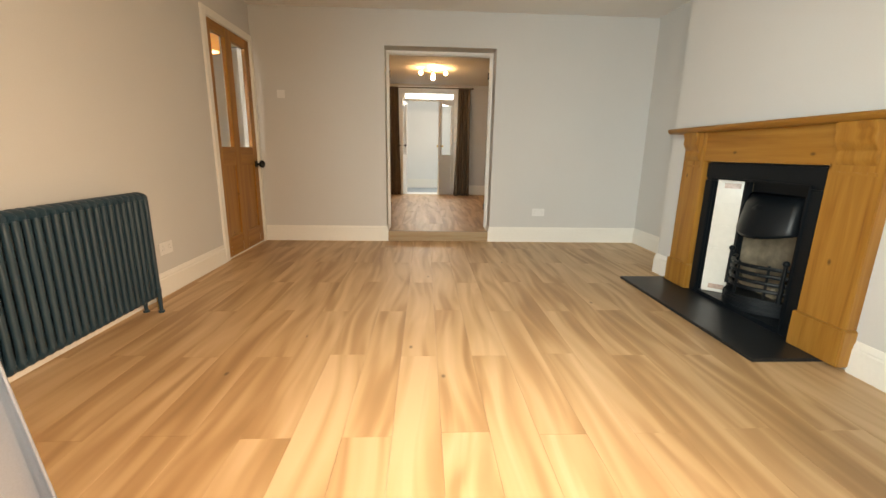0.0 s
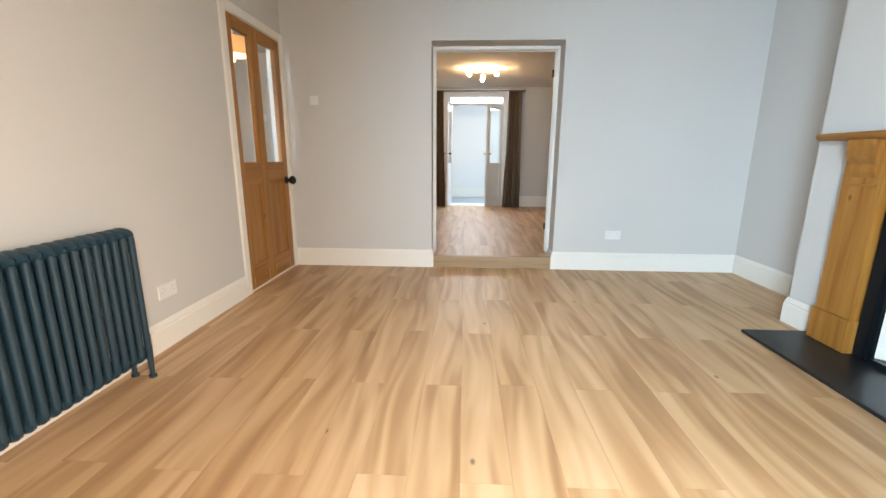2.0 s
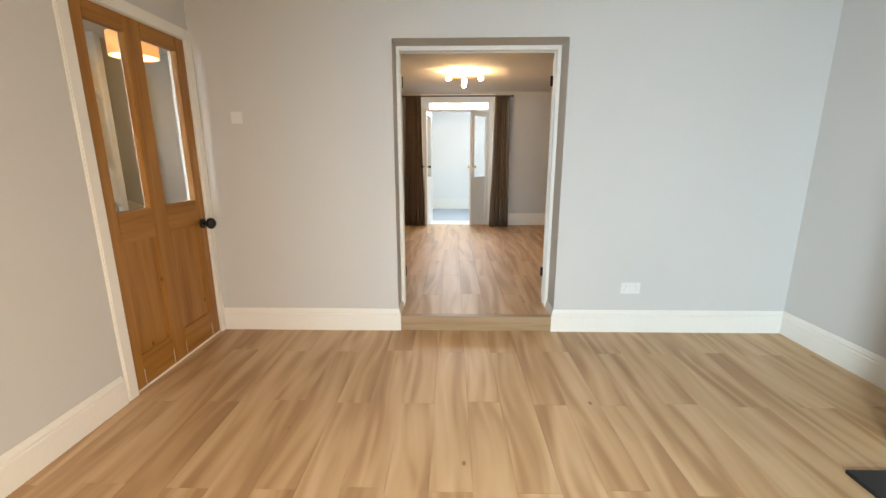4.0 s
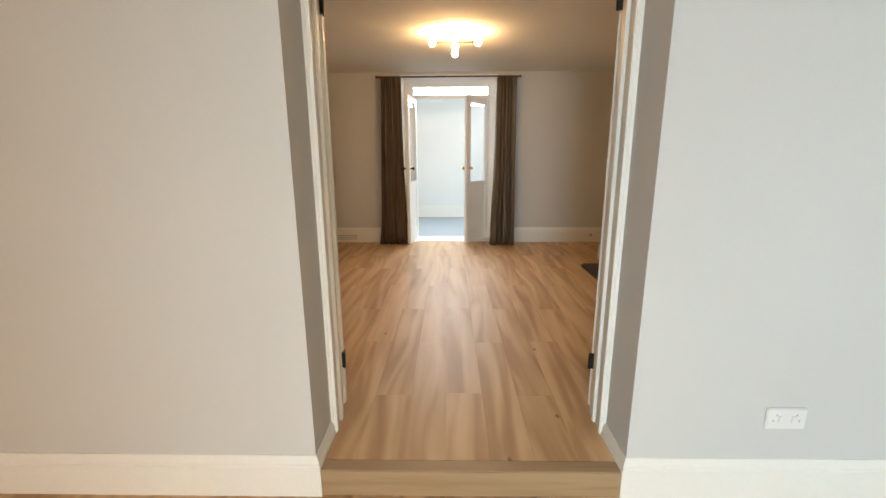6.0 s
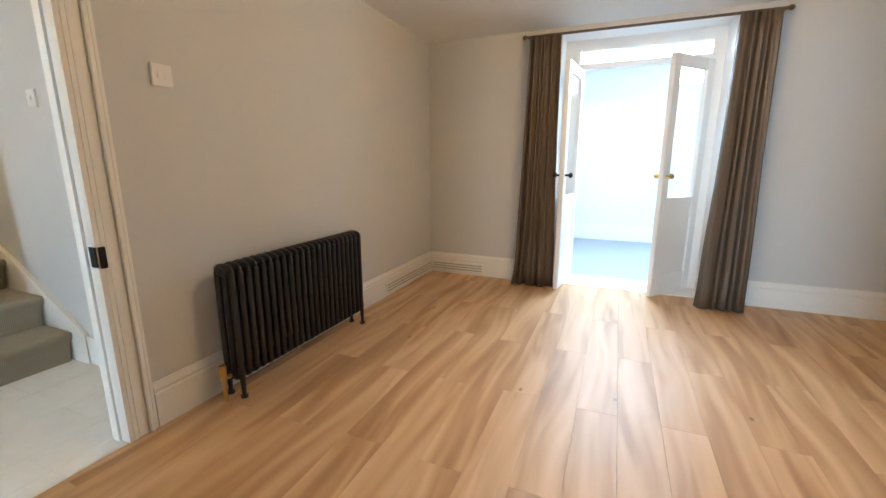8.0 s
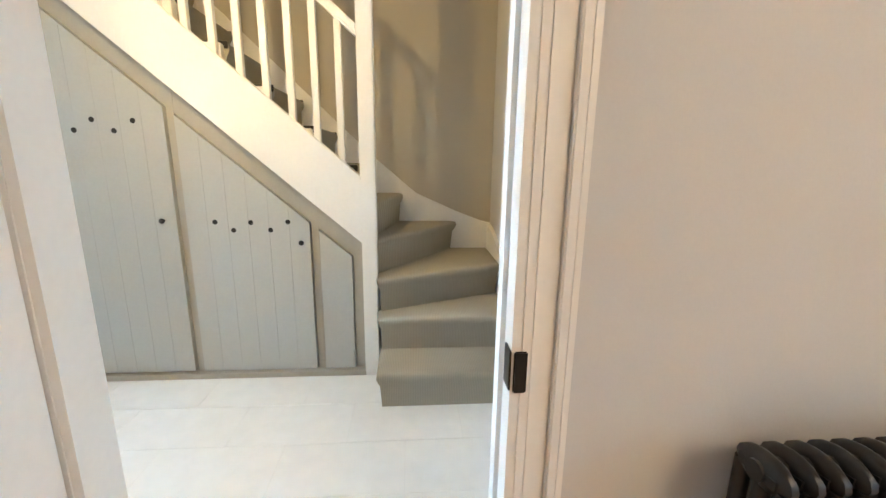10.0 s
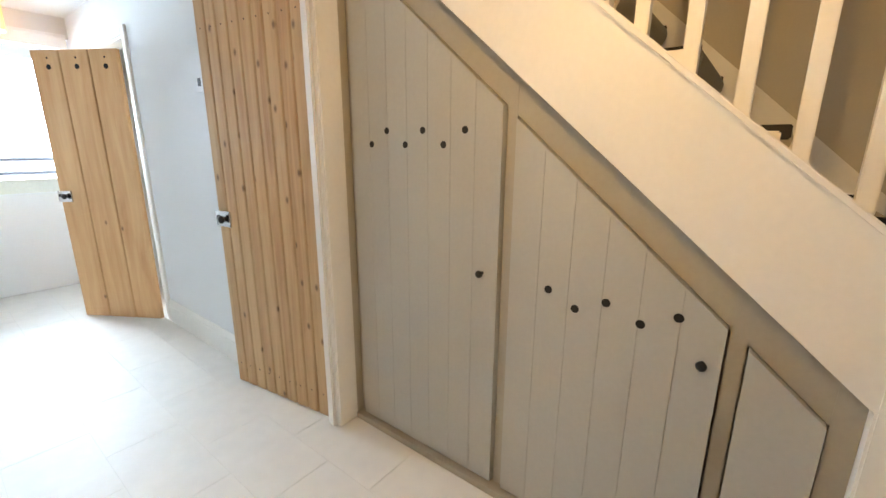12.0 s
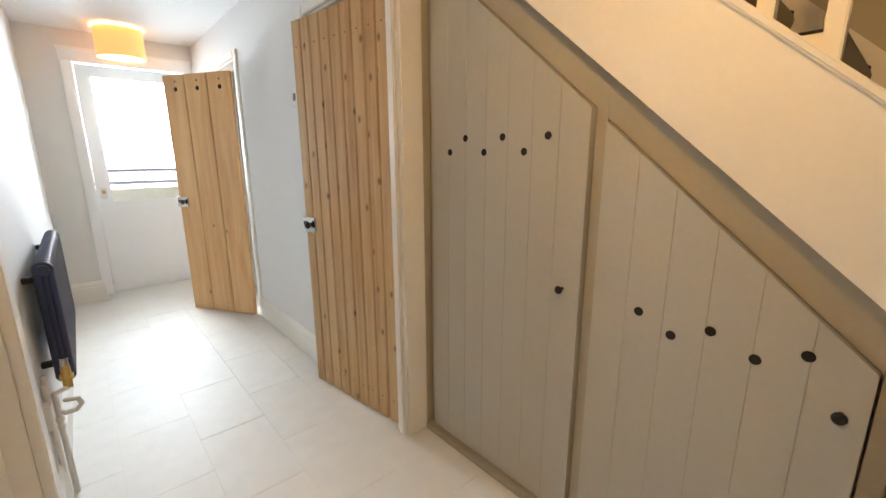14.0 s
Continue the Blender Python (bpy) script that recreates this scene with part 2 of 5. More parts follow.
PINE = [(0.34, (0.34, 0.185, 0.075)), (0.55, (0.47, 0.285, 0.135)), (0.85, (0.57, 0.38, 0.20))]
M_PINE = wood("waxed_knotty_pine", PINE, "Z", 22.0, 1.4, 0.48, 6.5, 1.0, 0.08, 0.35, 0.12, "Y")
M_PINE2 = wood("waxed_pine_plain", [(0.34, (0.42, 0.200, 0.078)), (0.55, (0.545, 0.290, 0.122)), (0.85, (0.63, 0.375, 0.180))], "Z", 16.0, 1.2, 0.48, 2.0, 0.8, 0.08, 0.35, 0.10, "Y")
HONEY = [(0.34, (0.185, 0.066, 0.010)), (0.55, (0.285, 0.115, 0.020)), (0.85, (0.37, 0.170, 0.036))]
M_HONEY = wood("honey_stained_pine", HONEY, "Z", 16.0, 1.0, 0.38, 3.0, 0.9, 0.06, 0.45, 0.06, "X")
M_HONEYH = wood("honey_stained_pine_level", HONEY, "Y", 16.0, 1.0, 0.38, 2.0, 0.9, 0.06, 0.45, 0.06, "X")


# ---- mesh helpers ----
def box(bm, x0, x1, y0, y1, z0, z1, bevel=0.0):
    """An axis-aligned box in bm, its edges rounded off by bevel."""
    x0, x1, y0, y1, z0, z1 = min(x0, x1), max(x0, x1), min(y0, y1), max(y0, y1), min(z0, z1), max(z0, z1)
    vs = [bm.verts.new((x, y, z)) for x in (x0, x1) for y in (y0, y1) for z in (z0, z1)]
    fs = [bm.faces.new([vs[i] for i in q]) for q in ((0, 1, 3, 2), (4, 6, 7, 5), (0, 4, 5, 1), (2, 3, 7, 6), (0, 2, 6, 4), (1, 5, 7, 3))]
    if bevel:
        es = list({e for f in fs for e in f.edges})
        bmesh.ops.bevel(bm, geom=es, offset=bevel, segments=2, affect="EDGES", clamp_overlap=True)
    return bm


def bx(x0, x1, y0, y1, z0, z1, bevel=0.0):
    return box(bmesh.new(), x0, x1, y0, y1, z0, z1, bevel)


def prism(points, axis, a, b, bm=None, bevel=0.0, rounds=2):
    """A flat outline (two coordinates a point, in the order of the other two axes) drawn out along axis from a to b."""
    bm = bm or bmesh.new()
    k = "xyz".index(axis)

    def at(p, v):
        q = list(p)
        q.insert(k, v)
        return bm.verts.new(q)
    lo, hi = [at(p, a) for p in points], [at(p, b) for p in points]
    n = len(points)
    fs = [bm.faces.new(lo[::-1]), bm.faces.new(hi)]
    for i in range(n):
        j = (i + 1) % n
        fs.append(bm.faces.new((lo[i], lo[j], hi[j], hi[i])))
    bmesh.ops.recalc_face_normals(bm, faces=fs)
    if bevel:
        es = list({e for f in fs for e in f.edges})
        bmesh.ops.bevel(bm, geom=es, offset=bevel, segments=rounds, affect="EDGES", clamp_overlap=True)
    return bm


def rod(bm, p, q, r, n=12, r2=None):
    """A round bar from p to q."""
    p, q = Vector(p), Vector(q)
    d = q - p
    m = Matrix.Translation((p + q) / 2) @ d.to_track_quat("Z", "Y").to_matrix().to_4x4()
    bmesh.ops.create_cone(bm, cap_ends=True, segments=n, radius1=r, radius2=r if r2 is None else r2, depth=d.length, matrix=m)
    return bm


def ball(bm, c, r, sx=1, sy=1, sz=1, n=12):
    bmesh.ops.create_uvsphere(bm, u_segments=n, v_segments=max(6, n // 2 + 2), radius=r,
                              matrix=Matrix.Translation(c) @ Matrix.Diagonal((sx, sy, sz, 1)))
    return bm


def smooth(ob, angle=40):
    for p in ob.data.polygons:
        p.use_smooth = True
    ob.data.set_sharp_from_angle(angle=radians(angle))
    return ob


def part(name, bm, mat, parent=None, label="", round_off=True):
    me = bpy.data.meshes.new(name)
    bmesh.ops.recalc_face_normals(bm, faces=bm.faces[:])
    bm.to_mesh(me)
    bm.free()
    me.materials.append(mat)
    ob = new(name, me)
    if parent is not None:
        ob.parent = parent
    if round_off:
        smooth(ob)
    if label:
        ob["label"] = label
    return ob


def thing(name, label, category, group="", m=None):
    ob = new(name)
    ob.empty_display_size = 0.1
    if m is not None:
        ob.matrix_world = m
    return tagged(ob, label, category, group)


def structure(name, bm, mat, label=""):
    return tagged(part(name, bm, mat, None, label, False), label, "", "", "structure")


# ---- the plan ----
ZB = 0.115                       # rear room and hall floor
XL, XH = -1.755, -1.85           # the two faces of the wall between rooms and hall
XRA, XRB = 2.585, 2.39
YF = -0.28                       # front wall, inner face
YM0, YM1 = 4.79, 5.19            # wall between the rooms
YR0, YR1 = 9.19, 9.58            # rear wall
CA, CB, CH = 2.46, 2.40, 2.42    # ceilings
XS = -3.06                       # hall's far wall
XC = -3.175                      # cupboard front under the stair
XB = -3.90                       # wall behind the stair
YE = 6.50                        # hall's end wall
OPX0, OPX1, OPZ = -0.365, 0.835, 2.11
HD0, HD1, HDZ = 5.33, 6.15, 2.12   # doorway from rear room to hall

# walls
w = bmesh.new()
for y0, y1, z0, z1 in ((YF, 3.845, -0.1, 2.7), (4.735, HD0, -0.1, 2.7), (HD1, YR1, -0.1, 2.7), (3.845, 4.735, 2.10, 2.7), (HD0, HD1, HDZ, 2.7)):
    box(w, XH, XL, y0, y1, z0, z1)
structure("wall_hall_side", w, M_WALL, "pale grey painted plaster wall beside the hall")
w = bmesh.new()
box(w, XL, OPX0, YM0, YM1, -0.1, 2.7)
box(w, OPX1, 2.75, YM0, YM1, -0.1, 2.7)
box(w, OPX0, OPX1, YM0, YM1, OPZ, 2.7)
structure("wall_between_rooms", w, M_WALL, "thick pale grey plaster wall with a double doorway")
w = bx(XRA, 2.75, YF, YM0, -0.1, 2.7)
box(w, 2.155, XRA - 0.002, 1.56, 2.075, 0, 2.6)
box(w, 2.155, XRA - 0.002, 3.005, 3.53, 0, 2.6)
box(w, 2.155, XRA - 0.002, 2.075, 3.005, 0.985, 2.6)
structure("wall_front_room_fire_side", w, M_WALL, "pale grey plaster wall with a chimney breast")
structure("wall_rear_room_fire_side", box(bx(XRB, 2.75, YM1, YR1, -0.1, 2.7), 1.94, XRB - 0.002, 6.30, 8.20, 0, 2.6), M_WALL, "pale grey plaster wall with a chimney breast")
w = bmesh.new()
box(w, XL, -0.50, YR0, YR1, -0.1, 2.7)
box(w, 0.79, XRB, YR0, YR1, -0.1, 2.7)
box(w, -0.50, 0.79, YR0, YR1, 2.365, 2.7)
structure("wall_rear", w, M_WALL, "pale grey plaster wall with a deep french door opening")
w = bmesh.new()
box(w, XH, -0.85, YF - 0.2, YF, -0.1, 2.7)
box(w, 1.55, 2.75, YF - 0.2, YF, -0.1, 2.7)
box(w, -0.85, 1.55, YF - 0.2, YF, -0.1, 0.5)
box(w, -0.85, 1.55, YF - 0.2, YF, 2.2, 2.7)
structure("wall_front", w, M_WALL, "pale grey plaster wall with a wide window")
w = bmesh.new()
box(w, -3.16, XS, 0.38, 1.30, -0.1, 2.7)
box(w, -3.16, XS, 1.99, 3.21, -0.1, 2.7)
box(w, -3.16, XS, 1.30, 1.99, 2.10, 2.7)
box(w, -3.16, XS, 3.21, 3.965, 2.09, 2.7)
box(w, -3.16, XS, 3.965, 3.99, -0.1, 2.7)
structure("wall_hall_far", w, M_HWALL, "pale painted plaster hall wall with two doorways")
w = bmesh.new()
box(w, -2.12, XH, 0.2, 0.65, -0.1, 2.7)
box(w, XS, -2.12, 0.2, 0.65, 2.255, 2.7)
box(w, -3.3, XS, 0.2, 0.38, -0.1, 2.7)
structure("wall_hall_front", w, M_HWALL, "pale painted hall wall round the front door")
structure("wall_hall_liner", bx(XH - 0.004, XH - 0.001, 0.65, 3.72, ZB, CH), M_HWALL, "pale painted plaster on the hall side")
structure("wall_hall_end", bx(-4.0, XH, YE, YE + 0.12, -0.1, 5.0), M_WALL, "painted plaster wall at the stair foot")
structure("wall_stair_back", bx(XB - 0.12, XB, 0.0, YE, -0.1, 5.0), M_STAIRWALL, "grey plaster wall behind the stair, tinted for warm lamp light")
w = bmesh.new()
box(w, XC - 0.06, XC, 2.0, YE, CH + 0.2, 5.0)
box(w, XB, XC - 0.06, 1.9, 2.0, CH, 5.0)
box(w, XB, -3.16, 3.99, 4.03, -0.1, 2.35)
structure("wall_stair_upper", w, M_STAIRWALL, "plaster wall above the stair opening")
structure("ceiling_upstairs", bx(XB, XC, 2.0, YE, 4.9, 5.0), M_CEIL, "white painted ceiling")
structure("ceiling_front_room", bx(XL, XRA, YF, YM0, CA, 2.58), M_CEIL, "white painted ceiling")
structure("ceiling_rear_room", bx(XL, XRB, YM1, YR0, CB, 2.58), M_CEIL, "white painted ceiling")
structure("ceiling_hall", box(bx(XS, XH, 0.05, YE, CH, CH + 0.2), XC - 0.06, XS, 3.99, YE, CH, CH + 0.2), M_CEIL, "white painted ceiling")
# closets behind the hall doors
structure("wall_closet", box(box(bx(-3.9, -3.16, 2.5, 2.57, -0.1, 2.5), -3.9, -3.16, 1.0, 1.1, -0.1, 2.5), -3.9, -3.16, 1.0, 3.99, 2.36, 2.46), M_HWALL, "plain closet walls")
# room behind the french doors
w = bmesh.new()
box(w, -2.4, 2.4, 12.6, 12.7, -0.2, 2.7)
box(w, -2.5, -2.4, YR1, 12.7, -0.2, 2.7)
box(w, 2.4, 2.5, YR1, 12.7, -0.2, 0.6)
box(w, 2.4, 2.5, YR1, 12.7, 2.4, 2.7)
box(w, 2.4, 2.5, YR1, 10.2, 0.6, 2.4)
box(w, 2.4, 2.5, 12.2, 12.7, 0.6, 2.4)
structure("wall_garden_room", w, M_HWALL, "white painted garden room walls")
# The ceiling opening is added for the overhead fill lamp.
w = bmesh.new()
box(w, -2.5, -0.8, YR1, 12.7, 2.7, 2.8)
box(w, 1.2, 2.5, YR1, 12.7, 2.7, 2.8)
box(w, -0.8, 1.2, YR1, 10.4, 2.7, 2.8)
box(w, -0.8, 1.2, 12.0, 12.7, 2.7, 2.8)
structure("ceiling_garden_room", w, M_CEIL, "white ceiling with an opening for the added lamp")
structure("floor_garden_room", bx(-2.5, 2.5, YR1, 12.7, -0.2, -0.02), M_CFLOOR, "grey blue sheet floor")
structure("baseboard_garden_room", bx(-2.4, 2.4, 12.58, 12.6, -0.02, 0.24, 0.004), M_TRIM, "white painted baseboard")
# floors
structure("floor_front_room", bx(XL, XRA, YF, YM0, -0.12, -0.012), M_UNDER, "subfloor under oak laminate planks")
structure("floor_rear_room", bx(XL, XRB, YM0 + 0.02, YR0 + 0.02, -0.12, ZB - 0.012), M_UNDER, "subfloor under oak laminate planks")
structure("floor_hall", bx(XB, XL, 0.05, YE, -0.12, ZB - 0.0015), M_GROUT, "pale grout under cream floor tiles")
structure("ground", bx(-40, 40, -60, 60, -0.5, -0.3), material("garden_ground", (0.12, 0.13, 0.08), 0.9, grain=5, amount=0.3), "dull green and grey ground outside")


# ---- skirting boards ----
def skirting(name, path, z, h=0.165, t=0.018, label="white painted baseboard with a moulded top"):
    """Moulded board along a plan line; the room lies to the left of the line."""
    prof = ((0, 0), (t, 0), (t, h * 0.74), (t * 0.75, h * 0.78), (t * 0.85, h * 0.84), (t * 0.55, h * 0.92), (t * 0.25, h), (0, h))
    bm = bmesh.new()
    pts = [Vector(p) for p in path]
    rows = []
    for i, p in enumerate(pts):
        dirs = []
        if i:
            dirs.append((p - pts[i - 1]).normalized())
        if i < len(pts) - 1:
            dirs.append((pts[i + 1] - p).normalized())
        ns = [Vector((-d.y, d.x)) for d in dirs]
        n = ns[0] if len(ns) == 1 else (ns[0] + ns[1]) / max(0.3, 1 + ns[0].dot(ns[1]))
        rows.append([bm.verts.new((p.x + n.x * a, p.y + n.y * a, z + b)) for a, b in prof])
    for r, s in zip(rows, rows[1:]):
        for k in range(len(prof)):
            j = (k + 1) % len(prof)
            bm.faces.new((r[k], r[j], s[j], s[k]))
    bm.faces.new(rows[0])
    bm.faces.new(rows[-1][::-1])
    return structure(name, bm, M_TRIM, label)


skirting("baseboard", [(XL, 3.775), (XL, YF)], 0)
skirting("baseboard", [(OPX0, 5.0), (OPX0, YM0), (XL, YM0)], 0, 0.175)
skirting("baseboard", [(XRA, YF), (XRA, 1.56), (2.155, 1.56), (2.155, 1.79)], 0)
skirting("baseboard", [(2.155, 3.275), (2.155, 3.53), (XRA, 3.53), (XRA, YM0), (OPX1, YM0), (OPX1, 5.0)], 0, 0.175)
skirting("baseboard", [(XL, YR0), (XL, HD1 + 0.105)], ZB, 0.21)
skirting("baseboard", [(-0.50, YR0), (XL, YR0)], ZB, 0.21)
skirting("baseboard", [(1.94, 7.745), (1.94, 8.20), (XRB, 8.20), (XRB, YR0), (0.79, YR0)], ZB, 0.21)
skirting("baseboard", [(XS, 3.13), (XS, 2.06)], ZB, 0.17)
skirting("baseboard", [(XH - 0.004, 0.65), (XH - 0.004, 3.71)], ZB, 0.17)
skirting("baseboard", [(-2.12, 0.65), (XH, 0.65)], ZB, 0.19)


def moulding(bm, axis, a, b, u, v, du, dv, w, d):
    """Architrave strip along axis from a to b: flat of width w and depth d with a bead at each side.
    u, v: its corner on the wall in the other two axes; du, dv: +1 or -1 along them (u across the strip, v out of the wall)."""
    prof = ((0, 0), (0, d * 0.65), (0.08, d * 0.8), (0.14, d * 0.65), (0.2, d * 0.65), (0.62, d * 0.65), (0.66, d), (0.8, d * 1.1), (0.94, d), (1.0, d * 0.7), (1.0, 0))
    pts = [(u + du * w * p, v + dv * q) for p, q in prof]
    prism(pts, axis, a, b, bm)
    return bm


# ---- doorway between the rooms ----
lin = bmesh.new()
for x, s in ((OPX0, 1), (OPX1, -1)):
    box(lin, x, x + s * 0.012, 5.0, 5.165, ZB, OPZ - 0.012)
    for y0, y1, d in ((5.0, 5.022, 0.026), (5.022, 5.05, 0.018), (5.085, 5.11, 0.026), (5.11, 5.13, 0.018)):
        box(lin, x + s * 0.012, x + s * d, y0, y1, ZB, OPZ - 0.012, 0.004)
box(lin, OPX0, OPX1, 5.0, 5.165, OPZ - 0.012, OPZ)
box(lin, OPX0 + 0.026, OPX1 - 0.026, 5.0, 5.022, OPZ - 0.03, OPZ - 0.012, 0.004)
box(lin, OPX0 + 0.026, OPX1 - 0.026, 5.085, 5.11, OPZ - 0.03, OPZ - 0.012, 0.004)
structure("trim_doorway", lin, M_TRIM, "white painted door lining with raised beads")


def folded_leaf(hx, hy, angle, label):
    door = thing("folded_door", label, "door", "pair of doors between the rooms", pose(hx, hy, 0, 0, 0, angle))
    leaf = part("door_leaf", bx(0.0, 0.575, -0.04, 0.0, ZB + 0.012, 2.07, 0.006), M_TRIM, door)
    part("lock_stile_bead", bx(0.555, 0.5735, -0.043, 0.003, ZB + 0.02, 2.06, 0.002), M_TRIM, leaf)
    for z in (0.365, 1.90):
        h = bmesh.new()
        rod(h, (-0.008, 0.006, z - 0.038), (-0.008, 0.006, z + 0.038), 0.006)
        box(h, -0.006, 0.003, -0.03, 0.006, z - 0.038, z + 0.038)
        part("hinge", h, M_BLACK, door, "dark steel butt hinge")


folded_leaf(OPX0 + 0.012, 5.20, 180, "white painted door leaf folded back against the wall")
folded_leaf(OPX1 - 0.012, 5.20, 62, "white painted door leaf standing open with scuffed paint")
structure("trim_step", bx(OPX0, OPX1, YM0 - 0.012, YM0 + 0.05, 0.0, ZB + 0.001, 0.004), M_NOSE, "oak laminate step nosing in the doorway")


# ---- glazed door of the front room ----
def glazed_door():
    door = tagged(new("door_1"), "honey stained pine door with two tall glass panes, closed", "", "", "structure")
    y0, y1, z0, z1 = 3.858, 4.722, 0.012, 2.088
    xo, xi = XL - 0.038, XL + 0.002
    for a, b in ((y0, 3.94), (4.20, 4.325), (4.632, y1)):
        part("stile", bx(xo, xi, a, b, z0, z1, 0.003), M_HONEY, door)
    for a, b, c, d in ((3.94, 4.20, 2.0, z1), (4.325, 4.632, 2.0, z1), (3.94, 4.20, 0.86, 1.035), (4.325, 4.632, 0.86, 1.035), (3.94, 4.20, z0, 0.2), (4.325, 4.632, z0, 0.2)):
        part("rail", bx(xo, xi - 0.001, a, b, c, d, 0.003), M_HONEYH, door)
    for a, b in ((3.94, 4.20), (4.325, 4.632)):
        part("panel", bx(xo + 0.012, xi - 0.014, a - 0.004, b + 0.004, 0.196, 0.864, 0.004), M_HONEY, door)
        g = part("pane", bx(xo + 0.017, xo + 0.021, a - 0.004, b + 0.004, 1.03, 2.005), M_GLASS, door, "clear glass pane")
        g.visible_shadow = False
    hf = bmesh.new()
    for a, b, c, d in ((y0, 3.94, z0, z1), (4.20, 4.325, z0, z1), (4.632, y1, z0, z1), (3.94, 4.20, 2.0, z1), (4.325, 4.632, 2.0, z1), (3.94, 4.20, z0, 1.035), (4.325, 4.632, z0, 1.035)):
        box(hf, xo - 0.003, xo - 0.0005, a, b, c, d)
    part("hall_face", hf, M_TRIM, door, "cream painted hall side of the door")
    kb = bmesh.new()
    rod(kb, (XL, 4.672, 0.862), (XL + 0.012, 4.672, 0.862), 0.035, 20)
    rod(kb, (XL + 0.01, 4.672, 0.862), (XL + 0.045, 4.672, 0.862), 0.012)
    ball(kb, (XL + 0.066, 4.672, 0.862), 0.040, 0.8, 1, 1, 16)
    part("knob", kb, M_BLACK, door, "round black door knob")
    fr = bmesh.new()
    for a, b in ((3.785, 3.855), (4.725, 4.788)):
        box(fr, XL, XL + 0.02, a, b, 0, 2.16, 0.005)
    box(fr, XL, XL + 0.02, 3.855, 4.725, 2.092, 2.16, 0.005)
    box(fr, XH, XL, 3.845, 3.857, 0, 2.10)
    box(fr, XH, XL, 4.723, 4.735, 0, 2.10)
    box(fr, XH, XL, 3.857, 4.723, 2.09, 2.10)
    for a, b in ((3.745, 3.845), (4.735, 4.82)):
        box(fr, XH - 0.03, XH, a, b, ZB, 2.17, 0.005)
    box(fr, XH - 0.02, XH, 3.845, 4.735, 2.10, 2.17, 0.005)
    box(fr, XH, XL - 0.04, 3.857, 4.723, -0.01, ZB)
    structure("trim_door_1", fr, M_TRIM, "white painted door frame and architrave")


glazed_door()

# ---- doorway from the rear room to the hall ----
fr = bmesh.new()
for y, s in ((HD0, -1), (HD1, 1)):
    for k, (p0, p1, d) in enumerate(((0.0, 0.02, 0.016), (0.02, 0.065, 0.012), (0.065, 0.085, 0.024), (0.085, 0.102, 0.018))):
        box(fr, XL, XL + d, y + s * p0, y + s * p1, ZB, HDZ + 0.02, 0.003)
        if s > 0:
            box(fr, XH, XH - d, y + s * p0, y + s * p1, ZB, HDZ + 0.02, 0.003)
    if s < 0:
        box(fr, XH, XH - 0.012, y - 0.10, y - 0.03, ZB, HDZ + 0.02, 0.003)
    box(fr, XH - 0.012 if s > 0 else XH + 0.012, XL + 0.014, y, y - s * 0.016, ZB, HDZ)
    if s > 0:
        box(fr, XH + 0.012, XH + 0.052, y - s * 0.016, y - s * 0.026, ZB, HDZ)
box(fr, XH - 0.02, XL + 0.02, HD0 - 0.1, HD1 + 0.1, HDZ, HDZ + 0.1, 0.004)
structure("trim_hall_doorway", fr, M_TRIM, "white painted moulded door frame")
kp = thing("strike_plate", "black metal latch keep on the white door frame", "latch")
part("plate", bx(XL - 0.025, XL + 0.016, HD1 - 0.020, HD1 - 0.016, 0.875, 0.955, 0.001), M_BLACK, kp)
part("lip", bx(XL + 0.0145, XL + 0.020, HD1 - 0.012, HD1 + 0.014, 0.87, 0.955, 0.003), M_BLACK, kp)
dl = thing("hall_door", "white panelled door standing open into the room", "door")
leaf = part("door_leaf", bx(XL + 0.02, XL + 0.77, HD0 - 0.045, HD0 - 0.005, ZB + 0.01, 2.1, 0.004), M_TRIM, dl)
for a, b in ((0.13, 0.35), (0.43, 0.65)):
    for c, d in ((0.35, 0.95), (1.15, 1.95)):
        part("panel", bx(XL + a, XL + b, HD0 - 0.005, HD0 + 0.003, c, d, 0.003), M_TRIM, leaf)


